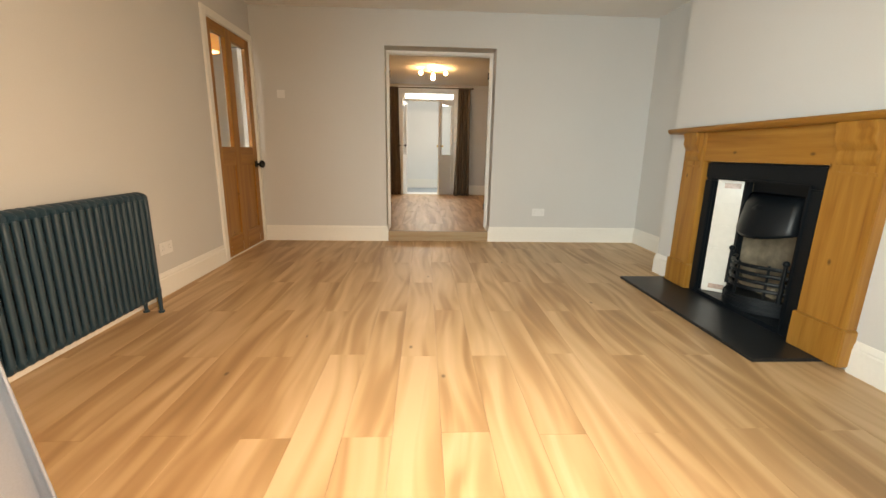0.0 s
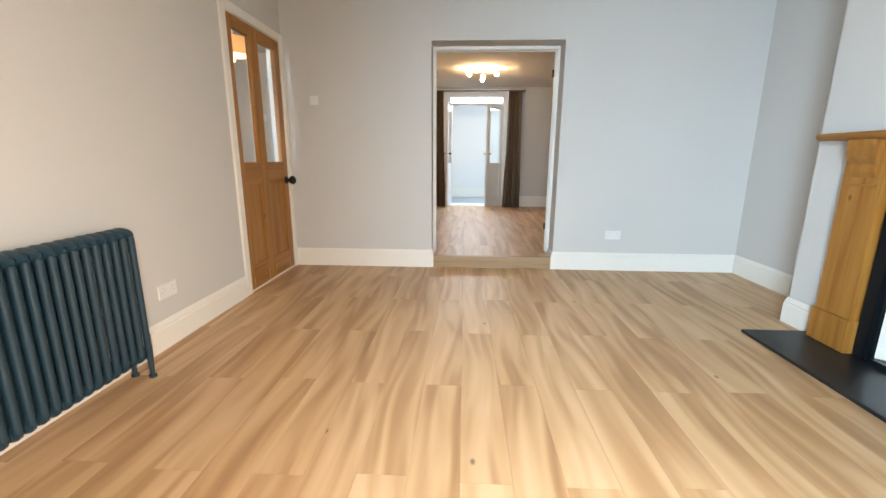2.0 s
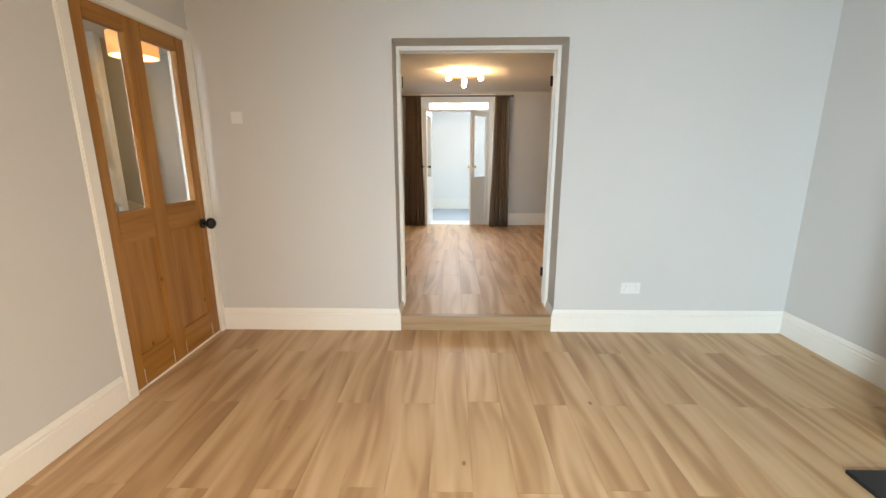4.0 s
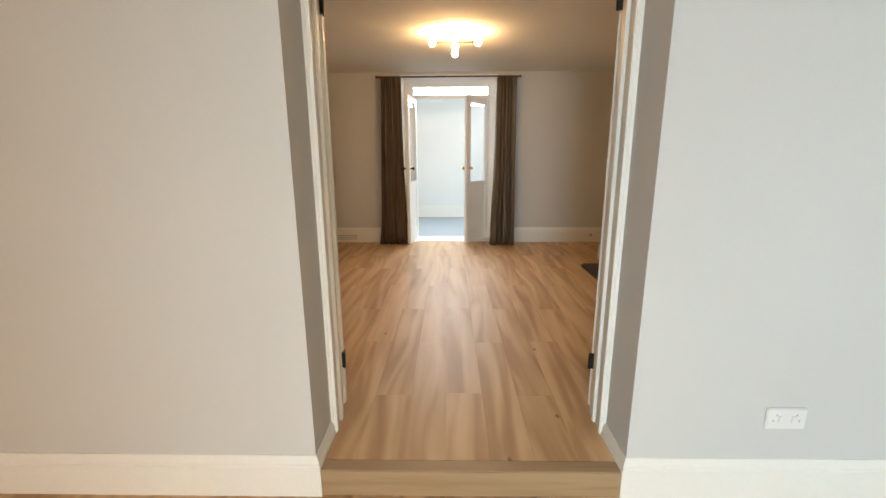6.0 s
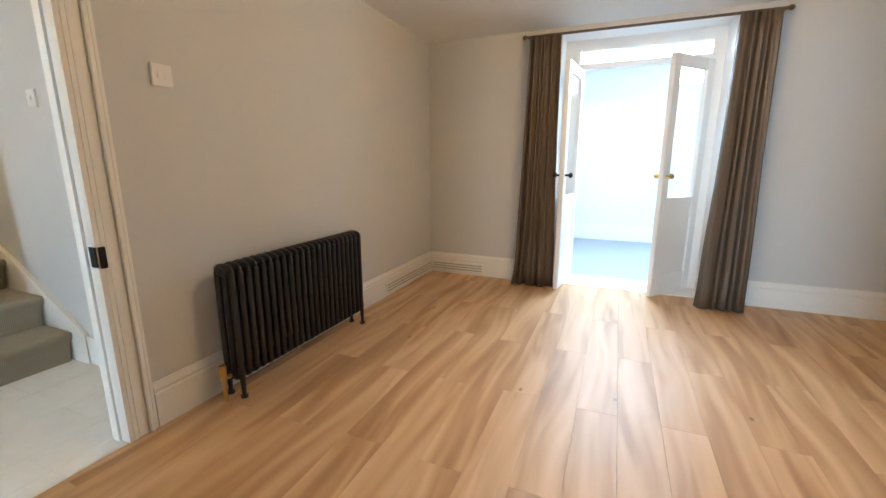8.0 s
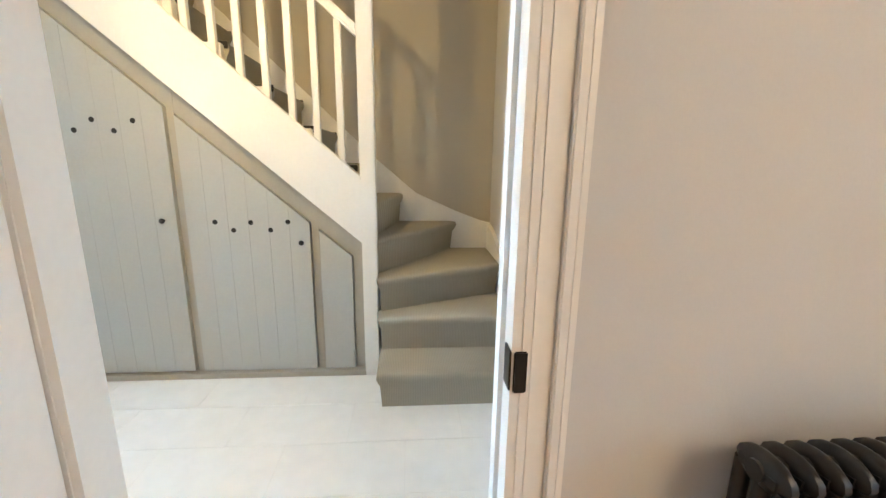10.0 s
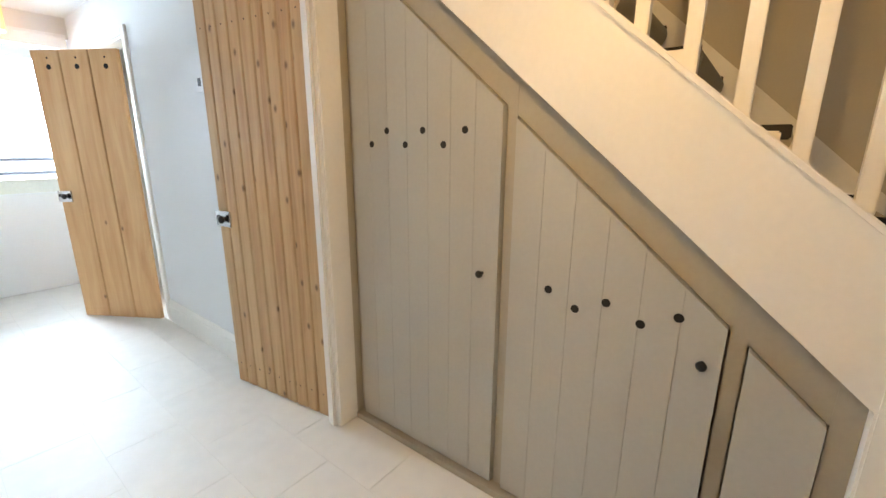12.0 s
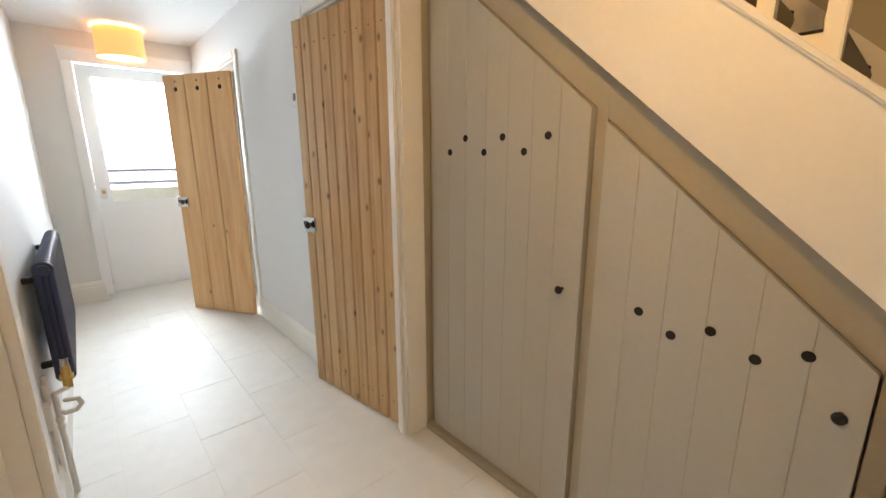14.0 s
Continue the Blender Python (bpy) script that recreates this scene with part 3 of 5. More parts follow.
# ---- column radiators ----
def radiator(name, n, pitch, z0, z1, depth, mat, label, m, feet=True, group="column radiators", pipe=True):
    """Sections stand along +y from the origin; the front face looks along +x at x = depth."""
    rad = thing(name, label, "radiator", group, m)
    r = 0.0165
    bm = bmesh.new()
    for x in (r, depth / 2, depth - r):
        rod(bm, (x, 0, z0 + 0.03), (x, 0, z1 - 0.03), r * 0.92, 10)
    for z, s in ((z0 + 0.02, -1), (z1 - 0.02, 1)):
        c = bmesh.ops.create_uvsphere(bm, u_segments=10, v_segments=8, radius=1, matrix=Matrix.Translation((depth / 2, 0, z)) @ Matrix.Diagonal((depth / 2, pitch * 0.46, 0.034, 1)))
        box(bm, r * 0.6, depth - r * 0.6, -pitch * 0.4, pitch * 0.4, z - 0.022, z + 0.02, 0.012)
        rod(bm, (depth / 2, -pitch / 2, z), (depth / 2, pitch / 2, z), 0.02, 10)
    first = part("section", bm, mat, rad)
    first.location = (0, pitch / 2, 0)
    for k in range(1, n):
        o = new("section", first.data)
        o.parent, o.location = rad, (0, pitch * (k + 0.5), 0)
    if feet:
        for y in (pitch * 0.5, pitch * (n - 0.5)):
            for x in (0.018, depth - 0.014):
                f = bmesh.new()
                rod(f, (x, y, 0.004), (x, y, z0 + 0.06), 0.010, 10, 0.016)
                rod(f, (x, y, 0.0), (x, y, 0.012), 0.018, 12)
                part("foot", f, mat, rad)
        if pipe:
            v = bmesh.new()
            ye = pitch * n
            rod(v, (depth / 2, ye, z0 + 0.02), (depth / 2, ye + 0.035, z0 + 0.02), 0.011)
            rod(v, (depth / 2, ye + 0.035, 0.0), (depth / 2, ye + 0.035, z0 + 0.06), 0.010)
            rod(v, (depth / 2, ye + 0.035, z0 + 0.04), (depth / 2, ye + 0.035, z0 + 0.09), 0.016)
            part("valve", v, M_BRASS, rad, "small brass valve on a pipe")
    return rad


radiator("radiator", 28, 0.047, 0.105, 0.742, 0.125, M_RAD, "dark blue grey column radiator standing by the wall", pose(-1.70, 1.279, 0))
radiator("radiator", 23, 0.0475, 0.10, 0.672, 0.125, M_RADB, "black green column radiator standing by the wall", pose(-1.70, 6.555, ZB), pipe=False)
vb = thing("radiator_valve", "small brass radiator valve on a floor pipe", "valve")
v = bmesh.new()
rod(v, (-1.64, 6.515, ZB), (-1.64, 6.515, ZB + 0.14), 0.010)
rod(v, (-1.64, 6.515, ZB + 0.12), (-1.64, 6.56, ZB + 0.12), 0.011)
part("pipe", v, M_BRASS, vb)
part("head", rod(bmesh.new(), (-1.64, 6.515, ZB + 0.13), (-1.64, 6.515, ZB + 0.19), 0.017, 16), M_BRASS, vb)

hr = radiator("radiator", 20, 0.047, 0.0, 0.46, 0.065, M_NAVY, "dark navy column radiator hung on the hall wall", pose(-1.888, 3.36, 0.55, 0, 0, 180), feet=False)
for y in (0.06, 0.85):
    for z in (0.06, 0.40):
        part("bracket", bx(-0.033, 0.01, y - 0.012, y + 0.012, z - 0.012, z + 0.012, 0.003), M_BLACK, hr)
hp = thing("radiator_pipe", "white pipe with a brass valve below the radiator", "pipe")
v = bmesh.new()
rod(v, (-1.885, 3.435, ZB), (-1.885, 3.435, 0.44), 0.010)
rod(v, (-1.885, 3.435, 0.40), (-1.885, 3.435, 0.415), 0.014)
rod(v, (-1.885, 3.435, 0.43), (-1.885, 3.435, 0.445), 0.014)
loop = [(-1.885, 3.435, 0.47), (-1.905, 3.435, 0.455), (-1.935, 3.435, 0.455), (-1.952, 3.435, 0.475), (-1.945, 3.435, 0.50), (-1.91, 3.435, 0.505)]
for a, b2 in zip(loop, loop[1:]):
    rod(v, a, b2, 0.0085)
    ball(v, b2, 0.0085, n=8)
rod(v, (-1.885, 3.435, 0.44), (-1.885, 3.435, 0.545), 0.010)
rod(v, (-1.885, 3.435, 0.54), (-1.925, 3.425, 0.55), 0.009)
rod(v, (-1.866, 3.47, ZB), (-1.866, 3.47, 0.60), 0.009)
rod(v, (-1.866, 3.44, ZB), (-1.866, 3.44, 0.62), 0.007)
part("pipe", v, M_PLASTIC, hp)
vl = part("valve", rod(rod(bmesh.new(), (-1.925, 3.42, 0.545), (-1.925, 3.40, 0.625), 0.015), (-1.945, 3.41, 0.585), (-1.905, 3.41, 0.585), 0.012), M_BRASS, hp, "brass lockshield valve")
part("cap", rod(bmesh.new(), (-1.925, 3.40, 0.625), (-1.925, 3.395, 0.655), 0.013), M_CHROME, vl, "chrome valve cap")
part("box", bx(-1.878, -1.854, 3.50, 3.56, 0.46, 0.55, 0.004), M_PLASTIC, hp, "white plastic junction box")


# ---- switches and sockets ----
def plate(name, label, cat, u0, u1, z0, z1, axis, at, out, rockers=1, sockets=0):
    """A wall plate on the plane axis = at, facing out (+1 or -1), from u0 to u1 along the wall."""
    t = thing(name, label, cat)

    def pb(a0, a1, c0, c1, d0, d1, bev):
        if axis == "x":
            return bx(at + out * d0, at + out * d1, a0, a1, c0, c1, bev)
        return bx(a0, a1, at + out * d0, at + out * d1, c0, c1, bev)
    part("faceplate", pb(u0, u1, z0, z1, 0, 0.010, 0.003), M_PLASTIC, t)
    w = (u1 - u0)
    for k in range(rockers):
        c = u0 + w * (k + 1) / (rockers + 1)
        part("rocker", pb(c - 0.008, c + 0.008, (z0 + z1) / 2 - 0.014, (z0 + z1) / 2 + 0.014, 0.010, 0.014, 0.002), M_PLASTIC, t)
    for k in range(sockets):
        c = u0 + w * (k + 0.5) / sockets
        for du, dz in ((0, 0.016), (-0.011, -0.008), (0.011, -0.008)):
            part("pin_hole", pb(c + du - 0.003, c + du + 0.003, (z0 + z1) / 2 + dz - 0.004, (z0 + z1) / 2 + dz + 0.004, 0.010, 0.0105, 0), M_PINHOLE, t)
    return t


plate("light_switch", "white plastic light switch on the grey wall", "switch", -1.515, -1.435, 1.56, 1.64, "y", YM0, -1)
plate("wall_socket", "white double socket low on the grey wall", "socket", 1.33, 1.476, 0.31, 0.396, "y", YM0, -1, 2, 2)
plate("wall_socket", "white double socket above the baseboard", "socket", 2.882, 3.028, 0.285, 0.371, "x", XL, 1, 2, 2)
plate("light_switch", "white square light switch beside the hall doorway", "switch", 6.437, 6.527, 1.58, 1.67, "x", XL, 1, 2)
plate("light_switch", "white light switch by the stair foot", "switch", -2.84, -2.76, 1.55, 1.64, "y", YE, -1)
th = plate("thermostat", "small white wall thermostat with a grey screen", "thermostat", 2.99, 3.07, 1.67, 1.76, "x", XS, 1, 0)
part("screen", bx(XS + 0.010, XS + 0.0115, 3.01, 3.045, 1.70, 1.74), M_SLATE, th, "small grey display")
so = plate("aerial_socket", "small brown socket set in the baseboard", "socket", 2.12, 2.17, ZB + 0.075, ZB + 0.13, "y", YR0 - 0.018, -1, 0, 0)
part("insert", bx(2.128, 2.162, YR0 - 0.0305, YR0 - 0.028, ZB + 0.082, ZB + 0.123), M_BRASS, so, "brown metal insert")
vt = thing("baseboard_vent", "white slatted vent along the baseboard", "vent")
part("frame", bx(-1.73, -1.15, YR0 - 0.03, YR0 - 0.018, ZB + 0.03, ZB + 0.125, 0.003), M_TRIM, vt)
for k in range(3):
    part("slot", bx(-1.71, -1.17, YR0 - 0.0315, YR0 - 0.0295, ZB + 0.045 + k * 0.026, ZB + 0.054 + k * 0.026), M_CUPF, vt)
vt = thing("baseboard_vent", "white slatted vent along the side baseboard", "vent")
part("frame", bx(XL + 0.018, XL + 0.03, 8.2, YR0 - 0.04, ZB + 0.03, ZB + 0.125, 0.003), M_TRIM, vt)
for k in range(3):
    part("slot", bx(XL + 0.0295, XL + 0.0315, 8.22, YR0 - 0.05, ZB + 0.045 + k * 0.026, ZB + 0.054 + k * 0.026), M_CUPF, vt)


# ---- front room fireplace ----
def fireplace():
    x = 2.153
    fs = thing("fireplace_surround", "honey stained pine fireplace surround with corbels", "fireplace")
    part("mantel_shelf", prism(((2.030, 1.198), (2.022, 1.212), (2.030, 1.226), (x, 1.226), (x, 1.188), (2.045, 1.188)), "y", 1.70, 3.405, None, 0.003), M_HONEYH, fs)
    part("frieze", bx(2.098, x, 2.03, 3.06, 0.985, 1.188, 0.003), M_HONEYH, fs)
    for y0, y1 in ((1.785, 2.075), (3.005, 3.262)):
        leg = part("pilaster", bx(2.092, x, y0 + 0.012, y1 - 0.012, 0.21, 1.188, 0.004), M_HONEY, fs)
        part("plinth", bx(2.078, x, y0, y1, 0.021, 0.212, 0.006), M_HONEY, leg)
        part("corbel", prism(((2.092, 0.985), (2.078, 1.005), (2.074, 1.03), (2.080, 1.055), (2.064, 1.075), (2.046, 1.11), (2.050, 1.145), (2.040, 1.165), (2.040, 1.1875), (2.10, 1.188), (2.10, 0.985)), "y", y0 + 0.05, y1 - 0.05, None, 0.003), M_HONEY, leg)
        part("moulding", bx(2.084, 2.095, y0 + 0.04, y1 - 0.04, 0.94, 0.955, 0.003), M_HONEYH, leg)
    ir = thing("fireplace_insert", "black cast iron fireplace insert with white tiled cheeks", "fireplace insert")
    y0, y1, zt = 2.075, 3.005, 0.985
    part("top_frame", bx(2.118, 2.165, y0 + 0.002, y1 - 0.002, 0.865, zt - 0.002, 0.010), M_IRON, ir)
    for a, b in ((y0 + 0.002, y0 + 0.10), (y1 - 0.10, y1 - 0.002)):
        part("side_frame", bx(2.118, 2.165, a, b, 0.021, 0.865, 0.010), M_IRON, ir)
    ya, yb, xr = 2.295, 2.785, 2.285
    for s, a, b in ((1, y0 + 0.10, ya), (-1, y1 - 0.10, yb)):
        # splayed cheek from the frame back to the firebox
        ch = part("tile_cheek", prism(((2.150, a), (xr, b), (xr + 0.02, b - s * 0.002), (2.165, a - s * 0.012)), "z", 0.05, 0.865), M_WTILE, ir, "white glazed tile cheek")
        for k in range(5):
            za, zb = 0.053 + k * 0.162, 0.053 + (k + 1) * 0.162 - 0.003
            u = Vector((xr - 2.150, b - a)).normalized()
            nv = Vector((-abs(u.y), s * abs(u.x))) * 0.005
            pa, pb = Vector((2.150, a)) + u * 0.012, Vector((xr, b)) - u * 0.012
            part("tile", prism([tuple(pa), tuple(pb), tuple(pb + nv), tuple(pa + nv)], "z", za, zb), M_WTILE, ch)
            if k in (0, 4):
                q0, q1 = pa + u * 0.03 + nv, pb - u * 0.03 + nv
                zz = za + 0.02 if k == 0 else zb - 0.055
                part("pattern_tile", prism([tuple(q0), tuple(q1), tuple(q1 + nv * 0.3), tuple(q0 + nv * 0.3)], "z", zz, zz + 0.035), M_PATTERN, ch, "floral tile border")
    part("base_plate", prism(((2.12, y0 + 0.10), (2.12, y1 - 0.10), (xr, yb), (xr, ya)), "z", 0.021, 0.05), M_IRON, ir)
    part("head_plate", prism(((2.15, y0 + 0.10), (2.15, y1 - 0.10), (xr, yb), (xr, ya)), "z", 0.865, 0.885), M_IRON, ir)
    fb = bmesh.new()
    box(fb, xr + 0.16, xr + 0.18, ya - 0.01, yb + 0.01, 0.05, 0.88)
    for y, s in ((ya, -1), (yb, 1)):
        box(fb, xr + 0.02, xr + 0.16, y, y + s * 0.012, 0.05, 0.88)
    part("firebox", fb, M_SOOT, ir, "sooty firebrick lining")
    for a, b in ((ya - 0.012, ya + 0.03), (yb - 0.03, yb + 0.012)):
        part("inner_frame", bx(xr - 0.035, xr + 0.01, a, b, 0.05, 0.865, 0.010), M_IRON, ir)
    part("throat_plate", bx(xr + 0.01, xr + 0.019, ya + 0.03, yb - 0.03, 0.72, 0.865), M_IRON, ir)
    hood = bmesh.new()
    n = 10
    rows = []
    for x, w2, z in ((xr + 0.01, 0.20, 0.785), (xr - 0.05, 0.205, 0.765), (xr - 0.11, 0.215, 0.71), (xr - 0.145, 0.225, 0.63), (xr - 0.155, 0.235, 0.59), (xr - 0.145, 0.235, 0.575)):
        rows.append([hood.verts.new((x + (xr - x) * 0.85 * (2 * i / n - 1) ** 2, 2.54 + w2 * (2 * i / n - 1), z - 0.05 * (1 - (2 * i / n - 1) ** 2) * (z < 0.7))) for i in range(n + 1)])
    for r1, r2 in zip(rows, rows[1:]):
        for i in range(n):
            hood.faces.new((r1[i], r1[i + 1], r2[i + 1], r2[i]))
    ho = part("hood", hood, M_IRON, ir, "curved cast iron hood")
    sm = ho.modifiers.new("thick", "SOLIDIFY")
    sm.thickness = 0.012
    for k in range(4):
        z = 0.205 + k * 0.048
        gr = bmesh.new()
        pts = [(xr - 0.02 - 0.15 * math.sin(math.pi * j / 12), 2.54 - 0.22 + 0.44 * j / 12, z) for j in range(13)]
        for p, q in zip(pts, pts[1:]):
            rod(gr, p, q, 0.0125, 8)
        part("grate_bar", gr, M_IRON, ir, "bowed iron fire bar")
    for j in (2, 6, 10):
        p = (xr - 0.02 - 0.15 * math.sin(math.pi * j / 12), 2.54 - 0.22 + 0.44 * j / 12)
        part("grate_upright", rod(bmesh.new(), (*p, 0.15), (*p, 0.37), 0.008, 8), M_IRON, ir)
    pan = [(xr - 0.01, 2.305)] + [(xr - 0.03 - 0.17 * math.sin(math.pi * j / 10), 2.54 - 0.23 + 0.46 * j / 10) for j in range(1, 10)] + [(xr - 0.01, 2.775)]
    part("ash_pan", prism(pan, "z", 0.0505, 0.15, None, 0.006), M_IRON, ir, "bowed iron ash pan cover")
    for k in range(3):
        zl = 0.068 + k * 0.027
        lv = [(p[0] - (0.012 if 0 < n < 10 else 0.0), p[1]) for n, p in enumerate(pan)]
        part("louvre", prism(lv, "z", zl, zl + 0.012, None, 0.004), M_IRON, ir, "raised iron louvre")
    part("hood_boss", ball(ball(bmesh.new(), (xr - 0.115, 2.54, 0.70), 0.022, 0.5, 2.2, 1, 14), (xr - 0.115, 2.54, 0.70), 0.030, 0.4, 1, 1, 14), M_IRON, ho, "cast ornament on the hood")
    for yy in (2.32, 2.76):
        part("side_finial", ball(rod(bmesh.new(), (xr - 0.06, yy, 0.15), (xr - 0.06, yy, 0.39), 0.014, 10, 0.011), (xr - 0.06, yy, 0.40), 0.020, n=12), M_IRON, ir, "turned iron grate post")
    part("inner_bead", box(box(bx(2.108, 2.12, y0 + 0.078, y0 + 0.092, 0.03, 0.88, 0.004), 2.108, 2.12, y1 - 0.092, y1 - 0.078, 0.03, 0.88, 0.004), 2.108, 2.12, y0 + 0.078, y1 - 0.078, 0.868, 0.882, 0.004), M_IRON, ir)
    part("coal_bed", bx(xr - 0.05, xr + 0.15, 2.375, 2.705, 0.15, 0.25, 0.03), M_SOOT, ir, "ash and cinders")
    h = thing("hearth", "black slate hearth slab set in the floor", "hearth")
    part("slab", bx(1.738, 2.15, 1.885, 3.328, 0.001, 0.02, 0.003), M_SLATE, h)


fireplace()


# ---- rear room range ----
def kitchen_range():
    y0, y1 = 6.50, 7.735
    x = 1.938
    zf = ZB + 0.03
    rg = thing("cast_iron_range", "black cast iron fireplace range with oven doors and arched grate", "range")
    part("mantel_shelf", prism(((1.862, 1.345), (1.858, 1.356), (1.862, 1.366), (x, 1.366), (x, 1.33), (1.885, 1.33)), "y", y0 - 0.26, y1 + 0.265, None, 0.003), M_IRON, rg)
    part("back_plate", bx(1.925, x, y0, y1, zf, 1.33), M_IRON, rg)
    for a, b in ((y0, y0 + 0.14), (y1 - 0.14, y1)):
        pl2 = part("pilaster", bx(1.885, 1.925, a, b, zf, 1.33, 0.008), M_IRON, rg)
        part("pilaster_panel", bx(1.880, 1.886, a + 0.03, b - 0.03, 0.42, 1.16, 0.003), M_IRON, pl2)
        part("bracket", prism(((1.885, 1.20), (1.872, 1.235), (1.868, 1.29), (1.864, 1.33), (1.89, 1.33), (1.89, 1.20)), "y", a + 0.025, b - 0.025, None, 0.003), M_IRON, pl2)
        part("plinth", bx(1.875, 1.90, a - 0.005, b + 0.005, zf, 0.30, 0.006), M_IRON, pl2)
    part("frieze", bx(1.90, 1.925, y0 + 0.14, y1 - 0.14, 1.13, 1.325, 0.008), M_IRON, rg)
    part("frieze_bead", bx(1.893, 1.902, y0 + 0.15, y1 - 0.15, 1.295, 1.312, 0.004), M_IRON, rg)

    def oven_door(name, ya, yb, za, zb, xf):
        d = part(name, bx(xf, 1.925, ya, yb, za, zb, 0.006), M_IRON, rg)
        bd = bmesh.new()
        w = 0.028
        box(bd, xf - 0.008, xf + 0.002, ya + 0.008, yb - 0.008, zb - w, zb - 0.006, 0.004)
        box(bd, xf - 0.008, xf + 0.002, ya + 0.008, yb - 0.008, za + 0.006, za + w, 0.004)
        box(bd, xf - 0.0075, xf + 0.002, ya + 0.008, ya + w, za + w, zb - w, 0.004)
        box(bd, xf - 0.0075, xf + 0.002, yb - w, yb - 0.008, za + w, zb - w, 0.004)
        part("door_border", bd, M_IRON, d, "raised cast border")
        for z in (za + 0.05, zb - 0.05):
            part("hinge", rod(bx(xf - 0.004, 1.925, ya - 0.045, ya + 0.004, z - 0.014, z + 0.014, 0.003), (xf - 0.002, ya - 0.02, z - 0.026), (xf - 0.002, ya - 0.02, z + 0.026), 0.011), M_IRON, d)
        return d
    up = oven_door("upper_oven_door", 7.14, 7.52, 0.868, 1.072, 1.880)
    lo = oven_door("lower_oven_door", 7.15, 7.50, 0.405, 0.795, 1.872)
    for y in (7.285, 7.412):
        part("roundel", ball(bmesh.new(), (1.879, y, 0.975), 0.037, 0.4, 1, 1.1, 18), M_ROSE, up, "rose glazed tile roundel")
    for y in (7.27, 7.402):
        for z in (0.532, 0.676):
            part("roundel", ball(bmesh.new(), (1.871, y, z), 0.048, 0.4, 1, 1.1, 18), M_AMBER, lo, "amber glazed tile roundel")
    part("oven_shelf", bx(1.868, 1.925, 7.08, 7.56, 0.818, 0.842, 0.006), M_IRON, rg)
    part("lower_shelf", bx(1.872, 1.925, 7.10, 7.55, 0.36, 0.385, 0.006), M_IRON, rg)
    lb = rod(bmesh.new(), (1.862, 7.05, 0.828), (1.862, 7.17, 0.828), 0.008)
    part("latch_bar", ball(lb, (1.862, 7.05, 0.828), 0.013, n=10), M_BAR, rg)
    part("damper_knob", ball(rod(bmesh.new(), (1.925, 7.25, 0.33), (1.882, 7.25, 0.33), 0.007), (1.874, 7.25, 0.33), 0.015, n=10), M_IRON, rg)
    # arched fire opening with its surround
    fa, fb2 = 6.70, 7.04
    part("fire_frame", box(bx(1.888, 1.925, 6.655, 6.70, zf, 1.02, 0.006), 1.888, 1.925, 7.04, 7.08, zf, 1.02, 0.006), M_IRON, rg)
    ym, ra = (fa + fb2) / 2, 0.15
    arch = [(fb2, 0.74), (fb2, 1.018), (fa, 1.018), (fa, 0.74), (ym - ra, 0.74)] + [(ym + ra * math.cos(math.pi * (1 - k / 14)), 0.79 + 0.175 * math.sin(math.pi * k / 14)) for k in range(15)] + [(ym + ra, 0.74)]
    part("arch_panel", prism(arch, "x", 1.898, 1.926), M_IRON, rg, "arched iron plate over the fire")
    # Solid black plate in place of the shade in the fire opening.
    part("fire_opening", bx(1.918, 1.9245, fa, fb2, zf, 0.95), M_DARK, rg)
    part("lintel", bx(1.870, 1.926, 6.70, 7.07, 1.025, 1.105, 0.012), M_IRON, rg)
    hood = bmesh.new()
    bmesh.ops.create_uvsphere(hood, u_segments=24, v_segments=14, radius=1, matrix=Matrix.Translation((1.915, ym, 0.775)) @ Matrix.Diagonal((0.072, 0.126, 0.162, 1)))
    bmesh.ops.bisect_plane(hood, geom=hood.verts[:] + hood.edges[:] + hood.faces[:], plane_co=(0, 0, 0.765), plane_no=(0, 0, -1), clear_outer=True)
    hd = part("hood", hood, M_HOOD, rg, "burnished domed metal hood")
    part("hood_rim", bx(1.842, 1.925, ym - 0.131, ym + 0.131, 0.745, 0.772, 0.012), M_HOOD, hd)
    part("hood_band", bx(1.845, 1.925, ym - 0.126, ym + 0.126, 0.782, 0.789, 0.003), M_HOOD, hd)
    for k in range(4):
        part("bar", rod(bmesh.new(), (1.865, fa - 0.005, 0.315 + 0.047 * k), (1.865, fb2 + 0.005, 0.315 + 0.047 * k), 0.009, 10), M_BAR, rg)
    for y in (fa + 0.005, fb2 - 0.005):
        part("bar_end", bx(1.855, 1.925, y - 0.010, y + 0.010, 0.27, 0.49, 0.003), M_IRON, rg)
    part("ash_box", bx(1.85, 1.92, fa + 0.01, fb2 - 0.01, zf + 0.001, 0.265, 0.008), M_IRON, rg)
    h = thing("hearth", "black slate hearth with rounded edges before the range", "hearth")
    part("slab", prism(((1.936, 6.69), (1.655, 6.69), (1.60, 6.745), (1.60, 7.82), (1.64, 7.86), (1.936, 7.86)), "z", ZB + 0.001, zf, None, 0.007), M_SLATE, h)


kitchen_range()


